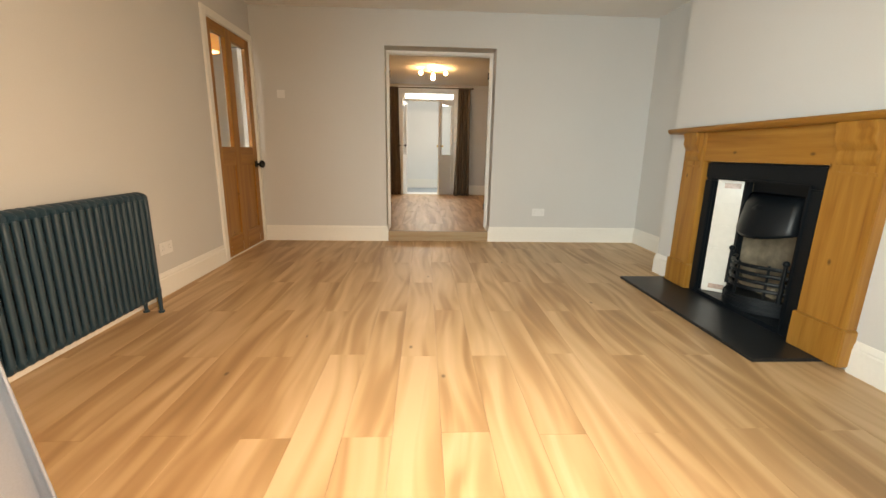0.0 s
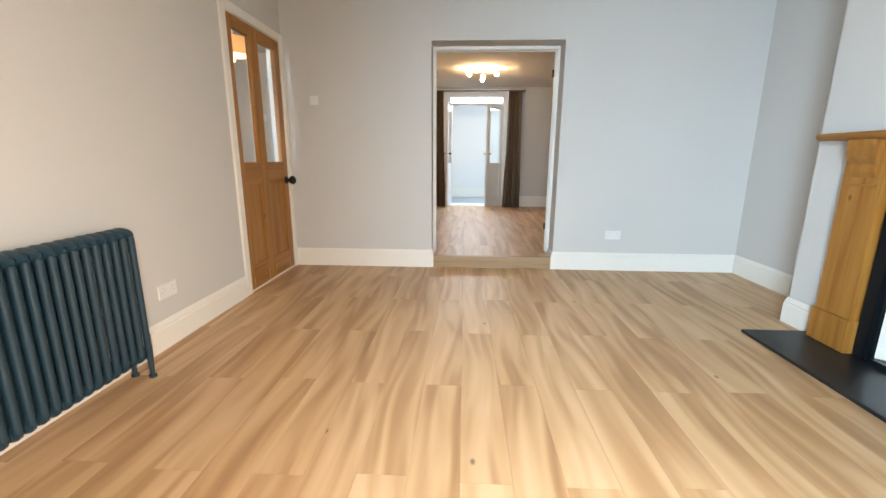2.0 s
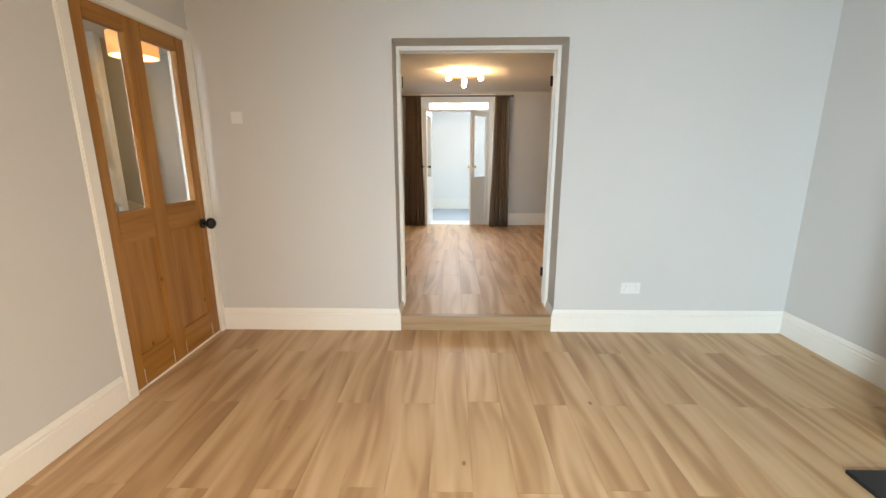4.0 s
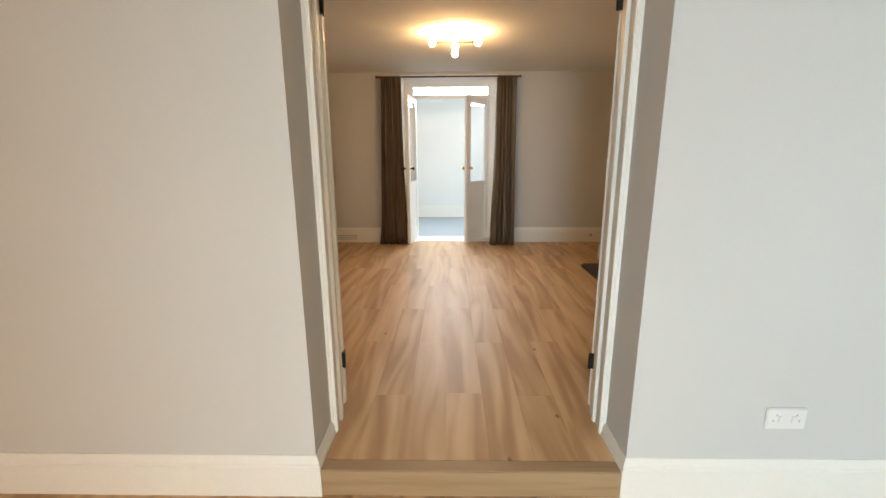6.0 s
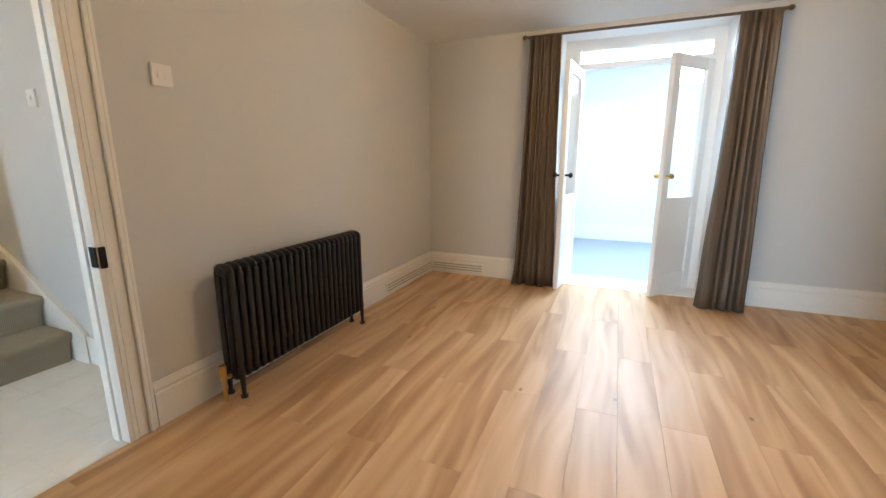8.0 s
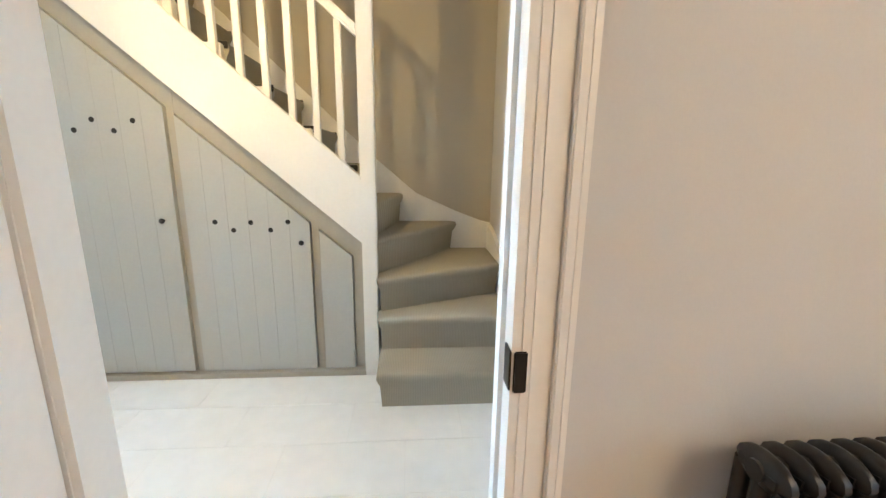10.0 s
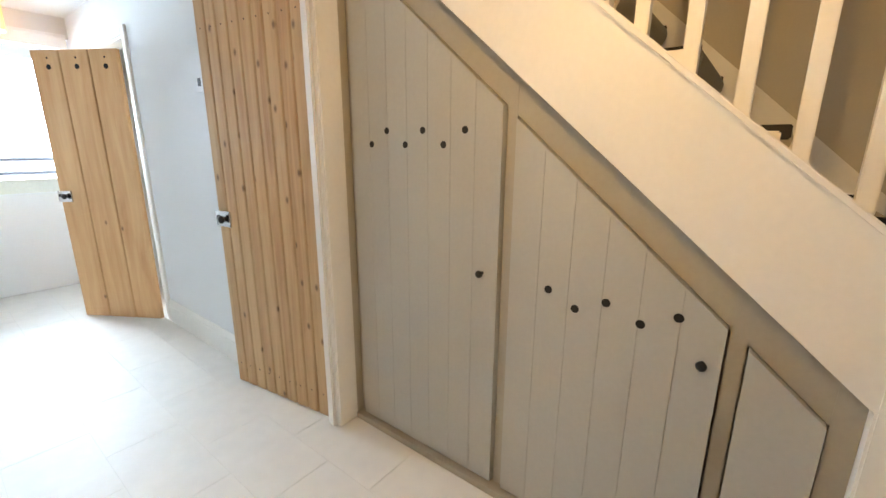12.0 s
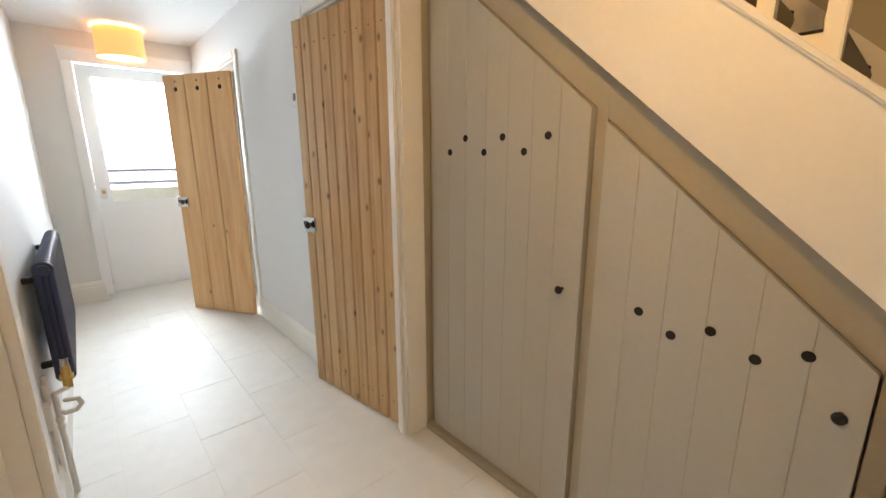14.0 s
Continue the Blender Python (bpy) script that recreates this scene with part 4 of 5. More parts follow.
# ---- curtains ----
def curtain(name, label, x0, x1, xt0, xt1, y, z0, z1, folds, amp, mat, flare=0.0):
    """Hanging cloth with folds that tighten towards the top."""
    t = thing(name, label, "curtain", "curtains at the french doors" if folds > 4 else "")
    bm = bmesh.new()
    nu, nv = folds * 10, 18
    grid = []
    for j in range(nv + 1):
        v = j / nv
        a, b = x0 + (xt0 - x0) * v ** 0.6, x1 + (xt1 - x1) * v ** 0.6
        row = []
        for i in range(nu + 1):
            u = i / nu
            ph = (u + 0.07 * math.sin(7 * u + 3 * x0) + 0.03 * math.sin(17 * u + x0)) * folds * 2 * math.pi
            wob = noise.noise(Vector((u * 4, v * 1.3, x0))) * 1.6
            d = amp * (1 - 0.45 * v) * (math.sin(ph + wob) + 0.3 * math.sin(2.3 * ph + 2 * v + x0))
            sway = 0.02 * noise.noise(Vector((u * 3, v * 2.2, 5 + x0))) * (1 - v)
            row.append(bm.verts.new((a + (b - a) * u + sway, y + d - flare * (1 - v) ** 2, z0 + (z1 - z0) * v)))
        grid.append(row)
    for r, s in zip(grid, grid[1:]):
        for i in range(nu):
            bm.faces.new((r[i], r[i + 1], s[i + 1], s[i]))
    ob = part("cloth", bm, mat, t)
    smooth(ob, 180)
    so2 = ob.modifiers.new("thick", "SOLIDIFY")
    so2.thickness = 0.004
    return t


curtain("curtain", "long brown satin curtain drawn back beside the french doors", -0.82, -0.435, -0.73, -0.475, 9.03, ZB + 0.008, 2.305, 5, 0.036, M_CURTAIN)
curtain("curtain", "long brown satin curtain trailing on the floor by the french doors", 0.70, 1.03, 0.765, 1.005, 9.03, ZB + 0.008, 2.305, 5, 0.036, M_CURTAIN, 0.08)
pl = thing("curtain_pole", "brown curtain pole with header tape above the french doors", "curtain pole")
part("pole", rod(bmesh.new(), (-0.78, 9.07, 2.318), (1.05, 9.07, 2.318), 0.011, 14), M_CURTAIN, pl)
for x in (-0.79, 1.06):
    part("finial", ball(bmesh.new(), (x, 9.07, 2.318), 0.018, 1.2, 1, 1), M_CURTAIN, pl)
for x in (-0.76, 1.03):
    part("bracket", bx(x - 0.012, x + 0.012, 9.07, YR0, 2.311, 2.325, 0.003), M_CURTAIN, pl)
curtain("window_curtain", "pale grey linen curtain hanging by the front window", -0.92, -0.475, -0.95, -0.745, 0.70, 0.008, 2.25, 4, 0.03, M_GREYCURTAIN, 0.0)
wp = thing("window_curtain_pole", "pale curtain pole over the front window", "curtain pole")
part("pole", rod(bmesh.new(), (-1.0, 0.70, 2.28), (1.7, 0.70, 2.28), 0.014), M_PLASTIC, wp)
for x in (-0.98, 1.68):
    part("bracket", bx(x - 0.012, x + 0.012, YF, 0.70, 2.27, 2.29), M_PLASTIC, wp)


# ---- french doors ----
fr = bmesh.new()
box(fr, -0.497, -0.36, 9.50, 9.57, ZB, 2.363, 0.005)
box(fr, 0.69, 0.787, 9.50, 9.57, ZB, 2.363, 0.005)
box(fr, -0.36, 0.69, 9.50, 9.57, 2.262, 2.363, 0.005)
box(fr, -0.36, 0.69, 9.50, 9.57, 2.105, 2.155, 0.005)
box(fr, -0.5, -0.49, YR0 + 0.002, 9.5, ZB, 2.363)
box(fr, 0.78, 0.79, YR0 + 0.002, 9.5, ZB, 2.363)
box(fr, -0.49, 0.78, YR0 + 0.002, 9.5, 2.355, 2.365)
box(fr, -0.5, 0.79, YR0 + 0.03, 9.6, -0.02, ZB + 0.006)
structure("trim_french_doors", fr, M_UPVC, "white painted french door frame and deep reveal")
wn = tagged(new("window_1"), "narrow transom window above the french doors", "", "", "structure")
g = part("pane", bx(-0.36, 0.69, 9.53, 9.534, 2.155, 2.262), M_GLASS, wn)
g.visible_shadow = False


def french_leaf(hx, hy, angle, flip):
    t = thing("french_door", "white half glazed french door leaf standing open", "door", "pair of french doors", pose(hx, hy, ZB, 0, 0, angle))
    w, h, th2 = 0.515, 1.985, 0.04
    for a, b in ((0, 0.085), (w - 0.085, w)):
        part("stile", bx(a, b, 0, th2, 0.008, h, 0.004), M_UPVC, t)
    for c, d in ((0.008, 0.20), (0.78, 0.86), (h - 0.09, h)):
        part("rail", bx(0.085, w - 0.085, 0.001, th2 - 0.001, c, d, 0.004), M_UPVC, t)
    part("panel", bx(0.085, w - 0.085, 0.012, th2 - 0.012, 0.20, 0.78), M_UPVC, t)
    gl = part("pane", bx(0.085, w - 0.085, 0.018, 0.022, 0.86, h - 0.09), M_GLASS, t, "clear glass pane")
    gl.visible_shadow = False
    for s in (-1, 1):
        kb = bmesh.new()
        yk = 0 if s < 0 else th2
        rod(kb, (w - 0.04, yk, 1.04), (w - 0.04, yk + s * 0.035, 1.04), 0.009)
        ball(kb, (w - 0.04, yk + s * 0.048, 1.04), 0.024, 1, 0.8, 1)
        part("knob", kb, M_BLACK if flip else M_BRASS, t, "small round door knob")


french_leaf(0.685, 9.50, 230, False)
french_leaf(-0.355, 9.50, -98, True)


# ---- rear room ceiling light ----
def cross_light(cx, cy, z):
    t = thing("ceiling_light", "brass cross arm ceiling light with five round opal bulbs, lit", "ceiling light")
    part("rose", rod(bmesh.new(), (cx, cy, CB - 0.025), (cx, cy, CB), 0.05, 20), M_BRASS, t)
    part("stem", rod(bmesh.new(), (cx, cy, z), (cx, cy, CB - 0.02), 0.008), M_BRASS, t)
    # two crossed bars, the one along the room tilted
    for dx, dy, dz in ((0.207, 0, 0), (-0.207, 0, 0), (0, 0.20, -0.05), (0, -0.20, 0.038)):
        arm = part("arm", rod(bmesh.new(), (cx, cy, z), (cx + dx * 0.85, cy + dy * 0.85, z + dz * 0.85), 0.006), M_BRASS, t)
        part("socket", rod(bmesh.new(), (cx + dx * 0.72, cy + dy * 0.72, z + dz * 0.72), (cx + dx * 0.9, cy + dy * 0.9, z + dz * 0.9), 0.012), M_BRASS, arm)
        part("bulb", ball(bmesh.new(), (cx + dx, cy + dy, z + dz), 0.032, 1, 1, 1, 16), M_BULB, arm)
    part("bulb", ball(bmesh.new(), (cx, cy, z - 0.038), 0.032, 1, 1, 1, 16), M_BULB, t)


cross_light(0.205, 7.45, 2.318)


# ---- hall: front door ----
def front_door():
    y0, y1 = 0.375, 0.419
    xa, xb = -3.045, -2.185
    d = tagged(new("door_2"), "white painted front door with a tall clear pane, closed", "", "", "structure")
    part("stile", bx(-2.285, xb, y0, y1, ZB + 0.006, 2.20, 0.004), M_UPVC, d)
    part("stile", bx(xa, -2.925, y0, y1, ZB + 0.006, 2.20, 0.004), M_UPVC, d)
    part("rail", bx(-2.925, -2.285, y0, y1, 2.10, 2.20, 0.004), M_UPVC, d)
    part("panel", bx(-2.925, -2.285, y0 + 0.001, y1 - 0.001, ZB + 0.006, 0.99, 0.004), M_UPVC, d)
    part("bead", box(bx(-2.925, -2.285, y1 - 0.001, y1 + 0.006, 0.975, 0.995, 0.003), -2.295, -2.285, y1 - 0.002, y1 + 0.006, 0.995, 2.10, 0.003), M_UPVC, d)
    g = part("pane", bx(-2.925, -2.285, 0.395, 0.399, 0.99, 2.10), M_GLASS, d)
    g.visible_shadow = False
    k = part("lock", box(bx(-2.262, -2.212, y1, y1 + 0.008, 1.02, 1.12, 0.003), -2.25, -2.225, y1 + 0.006, y1 + 0.016, 1.03, 1.05, 0.002), M_PLASTIC, d, "white lock plate")
    part("turn_knob", rod(bmesh.new(), (-2.237, y1 + 0.008, 1.085), (-2.237, y1 + 0.03, 1.085), 0.016, 16), M_BRASS, k)
    part("keep", bx(-2.178, -2.15, 0.435, 0.452, 1.03, 1.09, 0.002), M_BLACK, d)
    fr = bmesh.new()
    box(fr, -2.18, -2.12, 0.33, 0.47, ZB, 2.253, 0.004)
    box(fr, XS, xa - 0.003, 0.33, 0.47, ZB, 2.253, 0.004)
    box(fr, xa - 0.003, -2.18, 0.33, 0.47, 2.205, 2.253, 0.004)
    box(fr, XS + 0.02, -2.095, 0.65, 0.668, 2.175, 2.275, 0.005)
    box(fr, XS + 0.02, -2.085, 0.65, 0.680, 2.262, 2.285, 0.004)
    box(fr, -2.165, -2.10, 0.65, 0.668, ZB + 0.19, 2.175, 0.005)
    box(fr, -2.13, -2.11, 0.47, 0.665, ZB, 2.25, 0.004)
    structure("trim_front_door", fr, M_UPVC, "white painted front door frame and architrave")


front_door()
structure("backdrop", bx(-9, 4, -9.1, -9.0, -0.3, 9), M_OUT, "bright overcast sky beyond the front door")
gw = thing("garden_fence", "pale horizontal board fence outside the front door", "fence")
for z0, z1, mt in ((-0.3, 0.97, M_CREAMBOARD), (1.03, 1.075, M_FENCE), (1.135, 1.15, M_FENCE), (1.20, 1.245, M_FENCE)):
    part("board", bx(-5.5, -0.5, -2.06, -2.0, z0, z1, 0.003), mt, gw)
for x in (-5.4, -3.9, -2.3, -0.6):
    part("post", bx(x - 0.04, x + 0.04, -2.14, -2.06, -0.3, 1.25, 0.004), M_UPVC, gw)


# ---- hall: ledged pine doors ----
def latch(parent, w, side, z):
    """Chrome rim plate with a black thumb latch near the free edge."""
    l = part("latch_plate", bx(w - 0.105, w + 0.006, side, side + 0.012, z - 0.045, z + 0.035, 0.003), M_CHROME, parent, "chrome rim latch plate")
    k = bmesh.new()
    rod(k, (w - 0.066, side + 0.012, z - 0.004), (w - 0.066, side + 0.024, z - 0.004), 0.011)
    ball(k, (w - 0.066, side + 0.031, z - 0.004), 0.021, 1, 0.6, 1)
    rod(k, (w - 0.066, side + 0.016, z - 0.004), (w - 0.022, side + 0.016, z + 0.002), 0.008)
    ball(k, (w - 0.020, side + 0.016, z + 0.002), 0.012, 1, 0.6, 1)
    part("latch_knob", k, M_BLACK, l, "black latch knob")


def plank_door(name, label, m, widths, h, mat, nails):
    t = thing(name, label, "door", "pine doors in the hall", m)
    x = 0.0
    for w in widths:
        # boards with a chamfered edge towards the hall
        o = part("board", prism(((x + 0.0008, 0.0), (x + 0.0015, 0.010), (x + 0.004, 0.020), (x + 0.008, 0.024), (x + w - 0.008, 0.024), (x + w - 0.004, 0.020), (x + w - 0.0015, 0.010), (x + w - 0.0008, 0.0)), "z", 0.008, h), mat, t)
        if nails:
            for z in nails:
                part("nail", rod(bmesh.new(), (x + w / 2, 0.0235, z), (x + w / 2, 0.0255, z), 0.0032, 8), M_BLACK, o, "dark nail head")
        x += w
    for z in (0.22, h / 2, h - 0.22):
        part("ledge", bx(0.03, x - 0.03, -0.022, -0.0005, z - 0.06, z + 0.06, 0.003), mat, t)
    latch(t, x, 0.024, 0.93)
    return t


a1 = math.degrees(math.atan2(3.252 - 3.94, -2.983 + 3.088))
plank_door("pine_door", "knotty pine board door with a chrome latch, ajar", pose(-3.088, 3.952, ZB, 0, 0, a1), [0.080, 0.076, 0.079, 0.074, 0.080, 0.076, 0.078, 0.075, 0.078], 1.92, M_PINE, (0.12, 1.80))
a2 = math.degrees(math.atan2(1.427 - 1.969, -2.692 + 3.029))
p2 = plank_door("pine_door", "plain pine door of three wide boards, half open", pose(-3.029, 1.969, ZB, 0, 0, a2), [0.212, 0.215, 0.212], 1.895, M_PINE2, None)
for w in (0.095, 0.305, 0.515):
    for z, r in ((1.79, 0.017), (1.845, 0.007)):
        # Black disc on the board, drawn as the hole's inner shade.
        part("hole", rod(bmesh.new(), (w, 0.0235, z), (w, 0.0248, z), r, 16), M_DARK, p2, "small dark round hole")
fr = bmesh.new()
for y0, y1, zt in ((1.30, 1.99, 2.10), (3.21, 3.965, 2.09)):
    for a, b in ((y0 - 0.065, y0), (y1, y1 + (0.065 if y1 < 3 else 0.035))):
        box(fr, XS, XS + 0.018, a, b, ZB, zt + 0.05, 0.004)
    box(fr, XS, XS + 0.018, y0, y1, zt, zt + 0.05, 0.004)
    box(fr, -3.16, XS, y0, y0 + 0.012, ZB, zt)
    box(fr, -3.16, XS, y1 - 0.012, y1, ZB, zt)
    box(fr, -3.16, XS, y0 + 0.012, y1 - 0.012, zt - 0.012, zt)
structure("trim_hall_doors", fr, M_TRIM, "cream painted door frames")
structure("trim_stair_post", box(bx(-3.16, -3.05, 4.0, 4.045, ZB, CH, 0.005), -3.05, -3.035, 3.985, 4.02, ZB, CH, 0.005), M_TRIM, "cream painted upright between door and cupboard")


# ---- hall: cupboard under the stair ----
SL = 0.857                                   # slope of the stair


def string_low(y):
    return 0.862 + SL * (5.695 - y)


def door_top(y):
    return 0.972 + SL * (5.42 - y)


def cupboard():
    sy = lambda y: 5.728 + (y - 5.728) * 0.99
    sz = lambda z: 1.348 + (z - 1.348) * 0.99
    t = thing("stair_cupboard", "grey painted boarded cupboard built under the stair", "cupboard")
    x0, x1 = XC - 0.04, XC - 0.019
    stiles = ((4.045, 4.075), (4.785, 4.82), (5.432, 5.468), (5.64, 5.695))
    for a, b in stiles:
        part("stile", prism(((a, ZB + 0.03), (b, ZB + 0.03), (b, string_low(b)), (a, string_low(a))), "x", x0, x1), M_CUPF, t, "taupe painted upright")
    part("bottom_rail", bx(x0, -3.15, 4.045, 5.695, ZB, ZB + 0.03, 0.002), M_CUPF, t, "taupe painted bottom rail")
    for a, b in ((4.075, 4.785), (4.82, 5.432), (5.468, 5.64)):
        part("top_rail", prism(((a, door_top(a) + 0.004), (b, door_top(b) + 0.004), (b, string_low(b)), (a, string_low(a))), "x", x0, x1 - 0.001), M_CUPF, t, "taupe painted sloping rail")
    part("back_panel", prism(((4.045, ZB), (5.69, ZB), (5.69, string_low(5.69) - 0.01), (4.045, string_low(4.045) - 0.01)), "x", x0 - 0.012, x0 - 0.002), M_CUPF, t)
    doors = ((4.079, 4.779, 7, ((4.175, 1.406), (4.261, 1.456), (4.357, 1.404), (4.443, 1.454), (4.537, 1.404), (4.628, 1.452)), (4.71, 0.972)),
             (4.826, 5.426, 6, ((4.955, 0.965), (5.043, 0.923), (5.131, 0.963), (5.227, 0.924), (5.316, 0.966)), (5.382, 0.860)),
             (5.473, 5.635, 2, (), None))
    for y0, y1, n, holes, knob in doors:
        d = new("cupboard_door")
        d.parent = t
        if n == 2:
            n = 1
        w = (y1 - y0) / n
        for k in range(n):
            a, b = y0 + k * w + 0.0003, y0 + (k + 1) * w - 0.0003
            zb = ZB + 0.036
            part("board", prism(((a, zb), (b, zb), (b, door_top(b)), (a, door_top(a))), "x", x0 + 0.004, x1 + 0.019, None, 0.0008), M_CUP, d)
        xf = x1 + 0.019
        for y, z in ((sy(p), sz(q)) for p, q in holes):
            # The hole is a flat black disc that paints its shade.
            hb = bmesh.new()
            rod(hb, (xf - 0.002, y, z), (xf + 0.0008, y, z), 0.0125, 20)
            part("hole", hb, M_DARK, d, "small dark round air hole")
        if knob:
            knob = (sy(knob[0]), sz(knob[1]))
            kb = bmesh.new()
            rod(kb, (xf, knob[0], knob[1]), (xf + 0.016, knob[0], knob[1]), 0.006)
            ball(kb, (xf + 0.022, knob[0], knob[1]), 0.0135, 0.75, 1, 1)
            part("knob", kb, M_BLACK, d, "small black knob")
    return t


cupboard()


# ---- hall: staircase ----
RISE = 0.19
GO = RISE / SL
XN = -3.15


def nose_y(k):
    return 5.66 - (k - 6) * 0.198


def padded_step(pts, z0, z1):
    """A carpeted step: the riser leans in, the nosing is a soft round."""
    if sum(a[0] * b[1] - b[0] * a[1] for a, b in zip(pts, pts[1:] + pts[:1])) < 0:
        pts = pts[::-1]
    pv = [Vector(p) for p in pts]
    n = len(pv)

    def inset(d):
        out = []
        for i in range(n):
            a, b = (pv[i] - pv[i - 1]).normalized(), (pv[(i + 1) % n] - pv[i]).normalized()
            na, nb = Vector((-a.y, a.x)), Vector((-b.y, b.x))
            out.append(pv[i] + (na + nb) * (d / max(0.35, 1 + na.dot(nb))))
        return out
    bm = bmesh.new()
    rings = []
    for d, z in ((0.024, z0), (0.016, z1 - 0.075), (0.006, z1 - 0.052), (0.001, z1 - 0.036), (0.0, z1 - 0.026), (0.002, z1 - 0.017), (0.007, z1 - 0.009), (0.015, z1 - 0.004), (0.028, z1 - 0.001), (0.05, z1)):
        rings.append([bm.verts.new((p.x, p.y, z)) for p in inset(d)])
    for r, s in zip(rings, rings[1:]):
        for i in range(n):
            j = (i + 1) % n
            bm.faces.new((r[i], r[j], s[j], s[i]))
    bm.faces.new(rings[-1])
    bm.faces.new(rings[0][::-1])
    return bm


def staircase():
    t = thing("staircase", "cream painted winding staircase with a striped grey carpet", "staircase")
    # outer string below the balusters
    ys, ye = 5.695, 4.045
    zu = lambda y: 1.20 + SL * (5.695 - y)
    part("outer_string", prism(((ys, string_low(ys)), (ys, zu(ys) - 0.015), (ye, zu(ye) - 0.015), (ye, string_low(ye))), "x", XN - 0.035, XN - 0.005), M_TRIM, t)
    part("string_cap", prism(((ys, zu(ys) - 0.02), (ys, zu(ys) + 0.004), (ye, zu(ye) + 0.004), (ye, zu(ye) - 0.02)), "x", XN - 0.05, XN + 0.008, None, 0.004), M_TRIM, t)
    n = part("newel_post", bx(XN - 0.08, XN, 5.692, 5.768, ZB, CH - 0.001, 0.005), M_TRIM, t)
    rz = lambda y: 1.844 + SL * (5.695 - y)
    yt = 5.695 - (CH - 1.844 - 0.06) / SL
    part("handrail", prism(((5.695, rz(5.695)), (5.695, rz(5.695) + 0.055), (yt, rz(yt) + 0.055), (yt, rz(yt))), "x", XN - 0.06, XN - 0.005, None, 0.008), M_TRIM, t)
    y = 5.605
    while y > 4.25:
        top = min(rz(y) + 0.005, CH)
        part("baluster", bx(XN - 0.047, XN - 0.015, y - 0.016, y + 0.016, zu(y) - 0.01, top, 0.003), M_TRIM, t)
        y -= 0.1135
    # winding steps
    N = (-3.10, 5.775)
    yw = YE - 0.02
    xw = XB + 0.02
    plans = ([(-2.825, 5.78), (-2.825, yw), (-3.46, yw), (-3.12, 5.775)],
             [(-3.060, 5.772), (-3.060, yw), (xw, yw), (xw, 6.22), (-3.17, 5.76)],
             [(-3.11, 5.772), (-3.415, yw), (xw, yw), (xw, 5.86), (-3.21, 5.75)],
             [(-3.165, 5.755), (xw, 6.26), (xw, 5.60), (-3.24, 5.60)],
             [(-3.17, 5.75), (xw, 5.89), (xw, 5.50), (-3.24, 5.50)])
    for k, pts in enumerate(plans):
        z = ZB + RISE * (k + 1)
        smooth(part("carpeted_step", padded_step(pts, z - RISE - (0.03 if k else 0), z), M_CARPET, t, "grey brown striped carpet step"), 70)
    for k in range(6, 14):
        z = ZB + RISE * k
        y = nose_y(k)
        s = part("step", bx(XB + 0.02, XN - 0.052, y - GO - 0.02, y - 0.008, z - RISE - 0.03, z - 0.012, 0.004), M_TRIM, t, "cream painted tread and riser")
        part("runner", prism([(y - GO - 0.008, z - RISE - 0.02), (y - 0.006, z - RISE - 0.02), (y - 0.002, z - 0.07), (y + 0.012, z - 0.045), (y + 0.016, z - 0.026), (y + 0.010, z - 0.008), (y - 0.006, z), (y - GO - 0.008, z)], "x", XB + 0.09, XN - 0.10), M_RUNNER, s, "striped carpet runner")
        for xa in (XB + 0.083, XN - 0.10):
            part("binding", bx(xa, xa + 0.007, y - GO - 0.006, y + 0.011, z - 0.030, z + 0.003, 0.003), M_BIND, s, "black carpet binding")
    part("landing", bx(XB + 0.02, XC - 0.06, 2.0, nose_y(14), ZB + RISE * 14 - 0.2, ZB + RISE * 14), M_CARPET, t)
    # wall strings
    wz = lambda y: 1.287 + 0.94 * (5.71 - y)
    bk = [(4.045, wz(4.045)), (5.71, wz(5.71)), (5.98, 1.06), (6.25, 0.94), (6.42, 0.875), (YE - 0.001, 0.855), (YE - 0.001, 0.3), (5.9, 0.5), (4.045, 2.0)]
    part("wall_string", prism(bk, "x", XB, XB + 0.022), M_TRIM, t)
    ed = [(XB + 0.022, 0.85), (-3.75, 0.835), (-3.6, 0.79), (-3.45, 0.73), (-3.31, 0.66), (-3.1, 0.54), (-2.9, 0.42), (-2.76, 0.33), (-2.70, ZB + 0.18), (-2.70, ZB), (XB + 0.022, ZB)]
    part("wall_string", prism([(x, z) for x, z in ed], "y", YE - 0.024, YE), M_TRIM, t)


staircase()
structure("baseboard_hall_end", bx(-2.70, XH, YE - 0.018, YE, ZB, ZB + 0.17, 0.004), M_TRIM, "white painted baseboard")


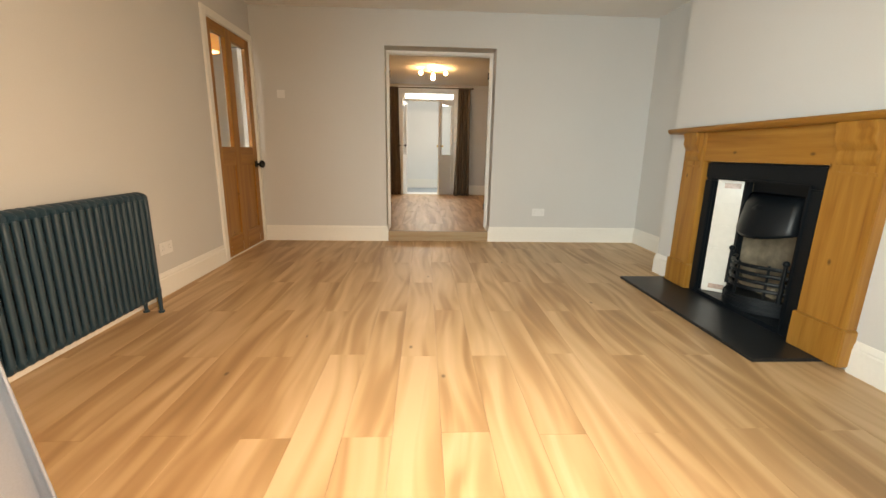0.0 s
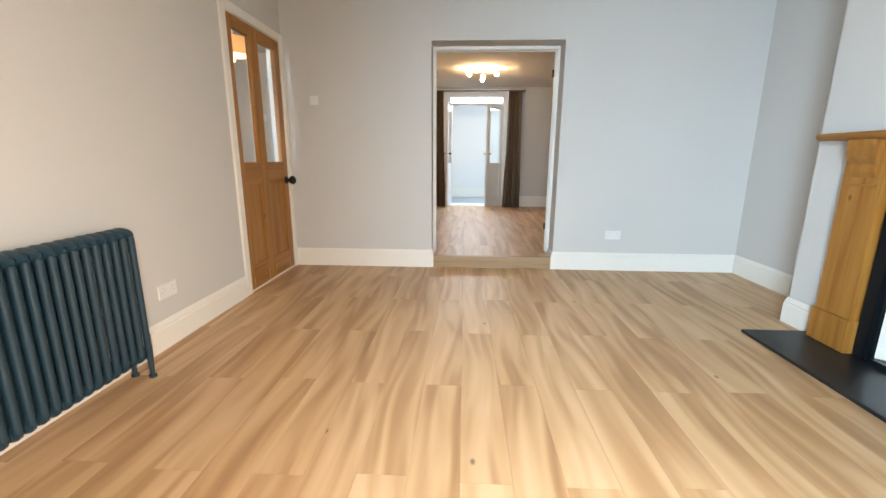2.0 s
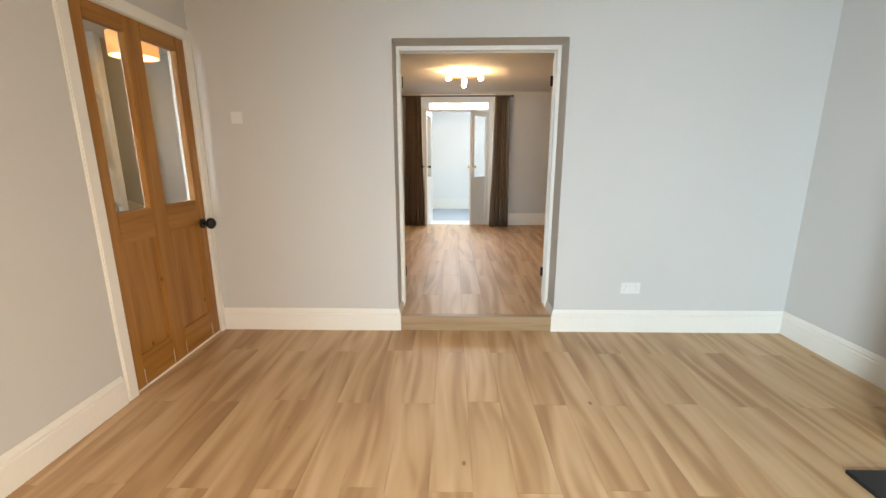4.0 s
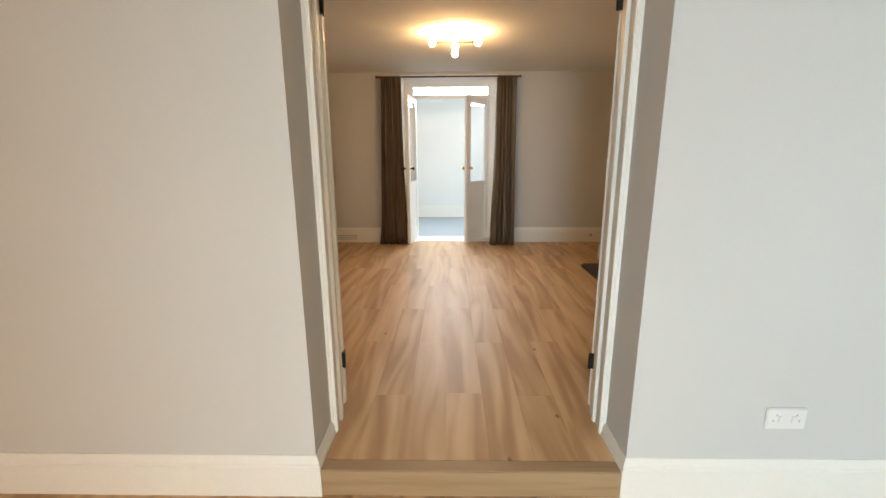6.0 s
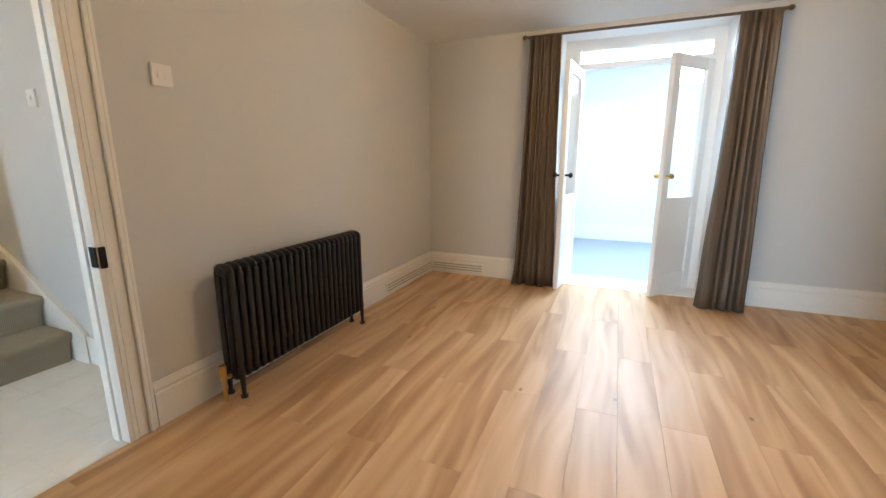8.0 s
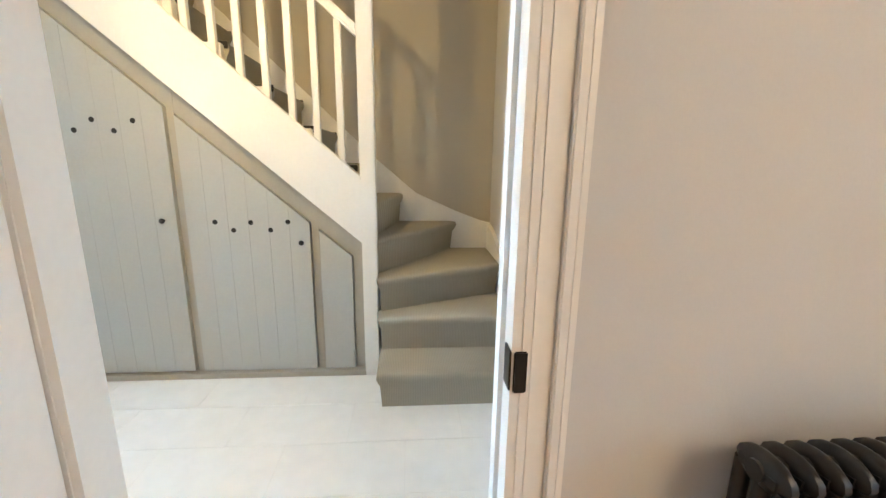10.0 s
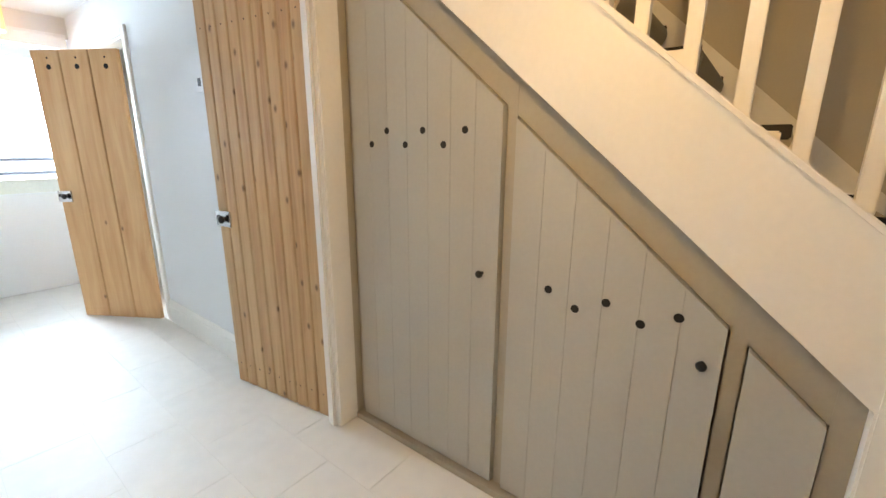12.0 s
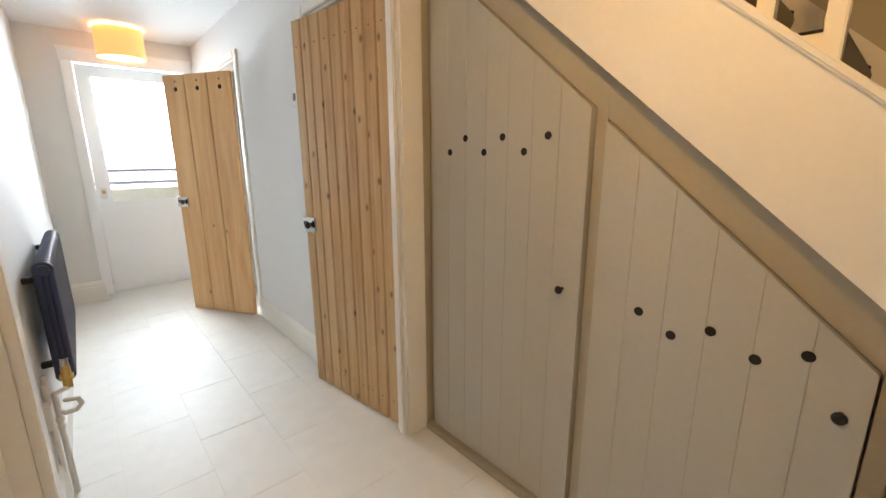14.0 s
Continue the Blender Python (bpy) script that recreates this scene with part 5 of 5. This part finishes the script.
# ---- hall: drum pendants ----
def drum_lamp(cx, cy, ztop, r, h, label):
    t = thing("pendant_lamp", label, "ceiling lamp", "drum lamps in the hall")
    bm = bmesh.new()
    n = 32
    lo = [bm.verts.new((cx + r * math.cos(2 * math.pi * k / n), cy + r * math.sin(2 * math.pi * k / n), ztop - h)) for k in range(n)]
    hi = [bm.verts.new((v.co.x, v.co.y, ztop)) for v in lo]
    for k in range(n):
        j = (k + 1) % n
        bm.faces.new((lo[k], lo[j], hi[j], hi[k]))
    sh = part("shade", bm, M_SHADE, t, "orange fabric drum shade, lit")
    smooth(sh, 60)
    m2 = sh.modifiers.new("thick", "SOLIDIFY")
    m2.thickness = 0.003
    part("diffuser", rod(bmesh.new(), (cx, cy, ztop - h + 0.006), (cx, cy, ztop - h + 0.010), r - 0.008, 32), M_SHADEIN, t, "glowing white diffuser")
    part("fitting", rod(bmesh.new(), (cx, cy, ztop - 0.02), (cx, cy, CH), 0.02, 16), M_PLASTIC, t)


drum_lamp(-2.49, 0.96, 2.398, 0.163, 0.215, "orange fabric drum lamp close to the hall ceiling, lit")
drum_lamp(-2.43, 5.18, 2.25, 0.165, 0.165, "orange fabric drum lamp near the stair foot, lit")


# ---- front window behind the start ----
fr = bmesh.new()
for x0, x1 in ((-0.85, -0.78), (0.31, 0.38), (1.48, 1.55)):
    box(fr, x0, x1, YF - 0.16, YF - 0.09, 0.5, 2.2, 0.004)
for z0, z1 in ((0.5, 0.57), (1.32, 1.37), (2.13, 2.2)):
    box(fr, -0.78, 0.31, YF - 0.155, YF - 0.095, z0, z1, 0.004)
    box(fr, 0.38, 1.48, YF - 0.155, YF - 0.095, z0, z1, 0.004)
box(fr, -0.9, 1.6, YF - 0.09, YF + 0.04, 0.465, 0.5, 0.006)
structure("window_2", fr, M_TRIM, "white painted sash window and sill")


# ---- planks and tiles ----
def planks(floor, x0, x1, y0, y1, z, w, length, xs, ys):
    k = math.floor((x0 - xs) / w)
    while xs + k * w < x1:
        a, b = max(x0, xs + k * w), min(x1, xs + (k + 1) * w)
        j = math.floor((y0 - ys) / length) - 1
        off = 0.0 if k % 2 == 0 else length / 2
        off += (0.012 if k % 3 == 0 else -0.008)
        while ys + off + j * length < y1:
            c, d = max(y0, ys + off + j * length), min(y1, ys + off + (j + 1) * length)
            if d - c > 0.02 and b - a > 0.01:
                bm = bmesh.new()
                g, e = 0.0003, 0.0006
                lo = [bm.verts.new(p) for p in ((a + g, c + g, z - 0.011), (b - g, c + g, z - 0.011), (b - g, d - g, z - 0.011), (a + g, d - g, z - 0.011))]
                mid = [bm.verts.new((v.co.x, v.co.y, z - 0.0007)) for v in lo]
                top = [bm.verts.new(p) for p in ((a + e, c + e, z), (b - e, c + e, z), (b - e, d - e, z), (a + e, d - e, z))]
                for p, q in ((lo, mid), (mid, top)):
                    for i in range(4):
                        m = (i + 1) % 4
                        bm.faces.new((p[i], p[m], q[m], q[i]))
                bm.faces.new(top)
                part("plank", bm, M_FLOOR, floor, "", False)
            j += 1
        k += 1


planks(bpy.data.objects["floor_front_room"], XL, XRA, YF, YM0, 0.0, 0.181, 1.22, -0.406, 1.98)
for xa, xb, ya in ((XL, OPX0, YM1), (OPX0, OPX1, YM0 + 0.05), (OPX1, XRB, YM1)):
    planks(bpy.data.objects["floor_rear_room"], xa, xb, ya, YR0 + 0.03, ZB, 0.181, 1.22, -0.406, 2.26)


def tiles(floor, x0, x1, y0, y1, z, w, length, xs, ys):
    k = math.floor((x0 - xs) / w)
    while xs + k * w < x1:
        a, b = max(x0, xs + k * w), min(x1, xs + (k + 1) * w)
        j = math.floor((y0 - ys) / length) - 1
        off = 0.0 if k % 2 == 0 else length / 2
        while ys + off + j * length < y1:
            c, d = max(y0, ys + off + j * length), min(y1, ys + off + (j + 1) * length)
            if d - c > 0.02 and b - a > 0.02:
                part("tile", bx(a + 0.0008, b - 0.0008, c + 0.0008, d - 0.0008, z - 0.012, z, 0.0008), M_TILE, floor, "", False)
            j += 1
        k += 1


tiles(bpy.data.objects["floor_hall"], XC - 0.02, XH, 0.42, YE, ZB, 0.285, 0.50, -2.60, 3.92)
tiles(bpy.data.objects["floor_hall"], XH, XL + 0.005, HD0, HD1, ZB, 0.285, 0.50, -2.60, 3.92)
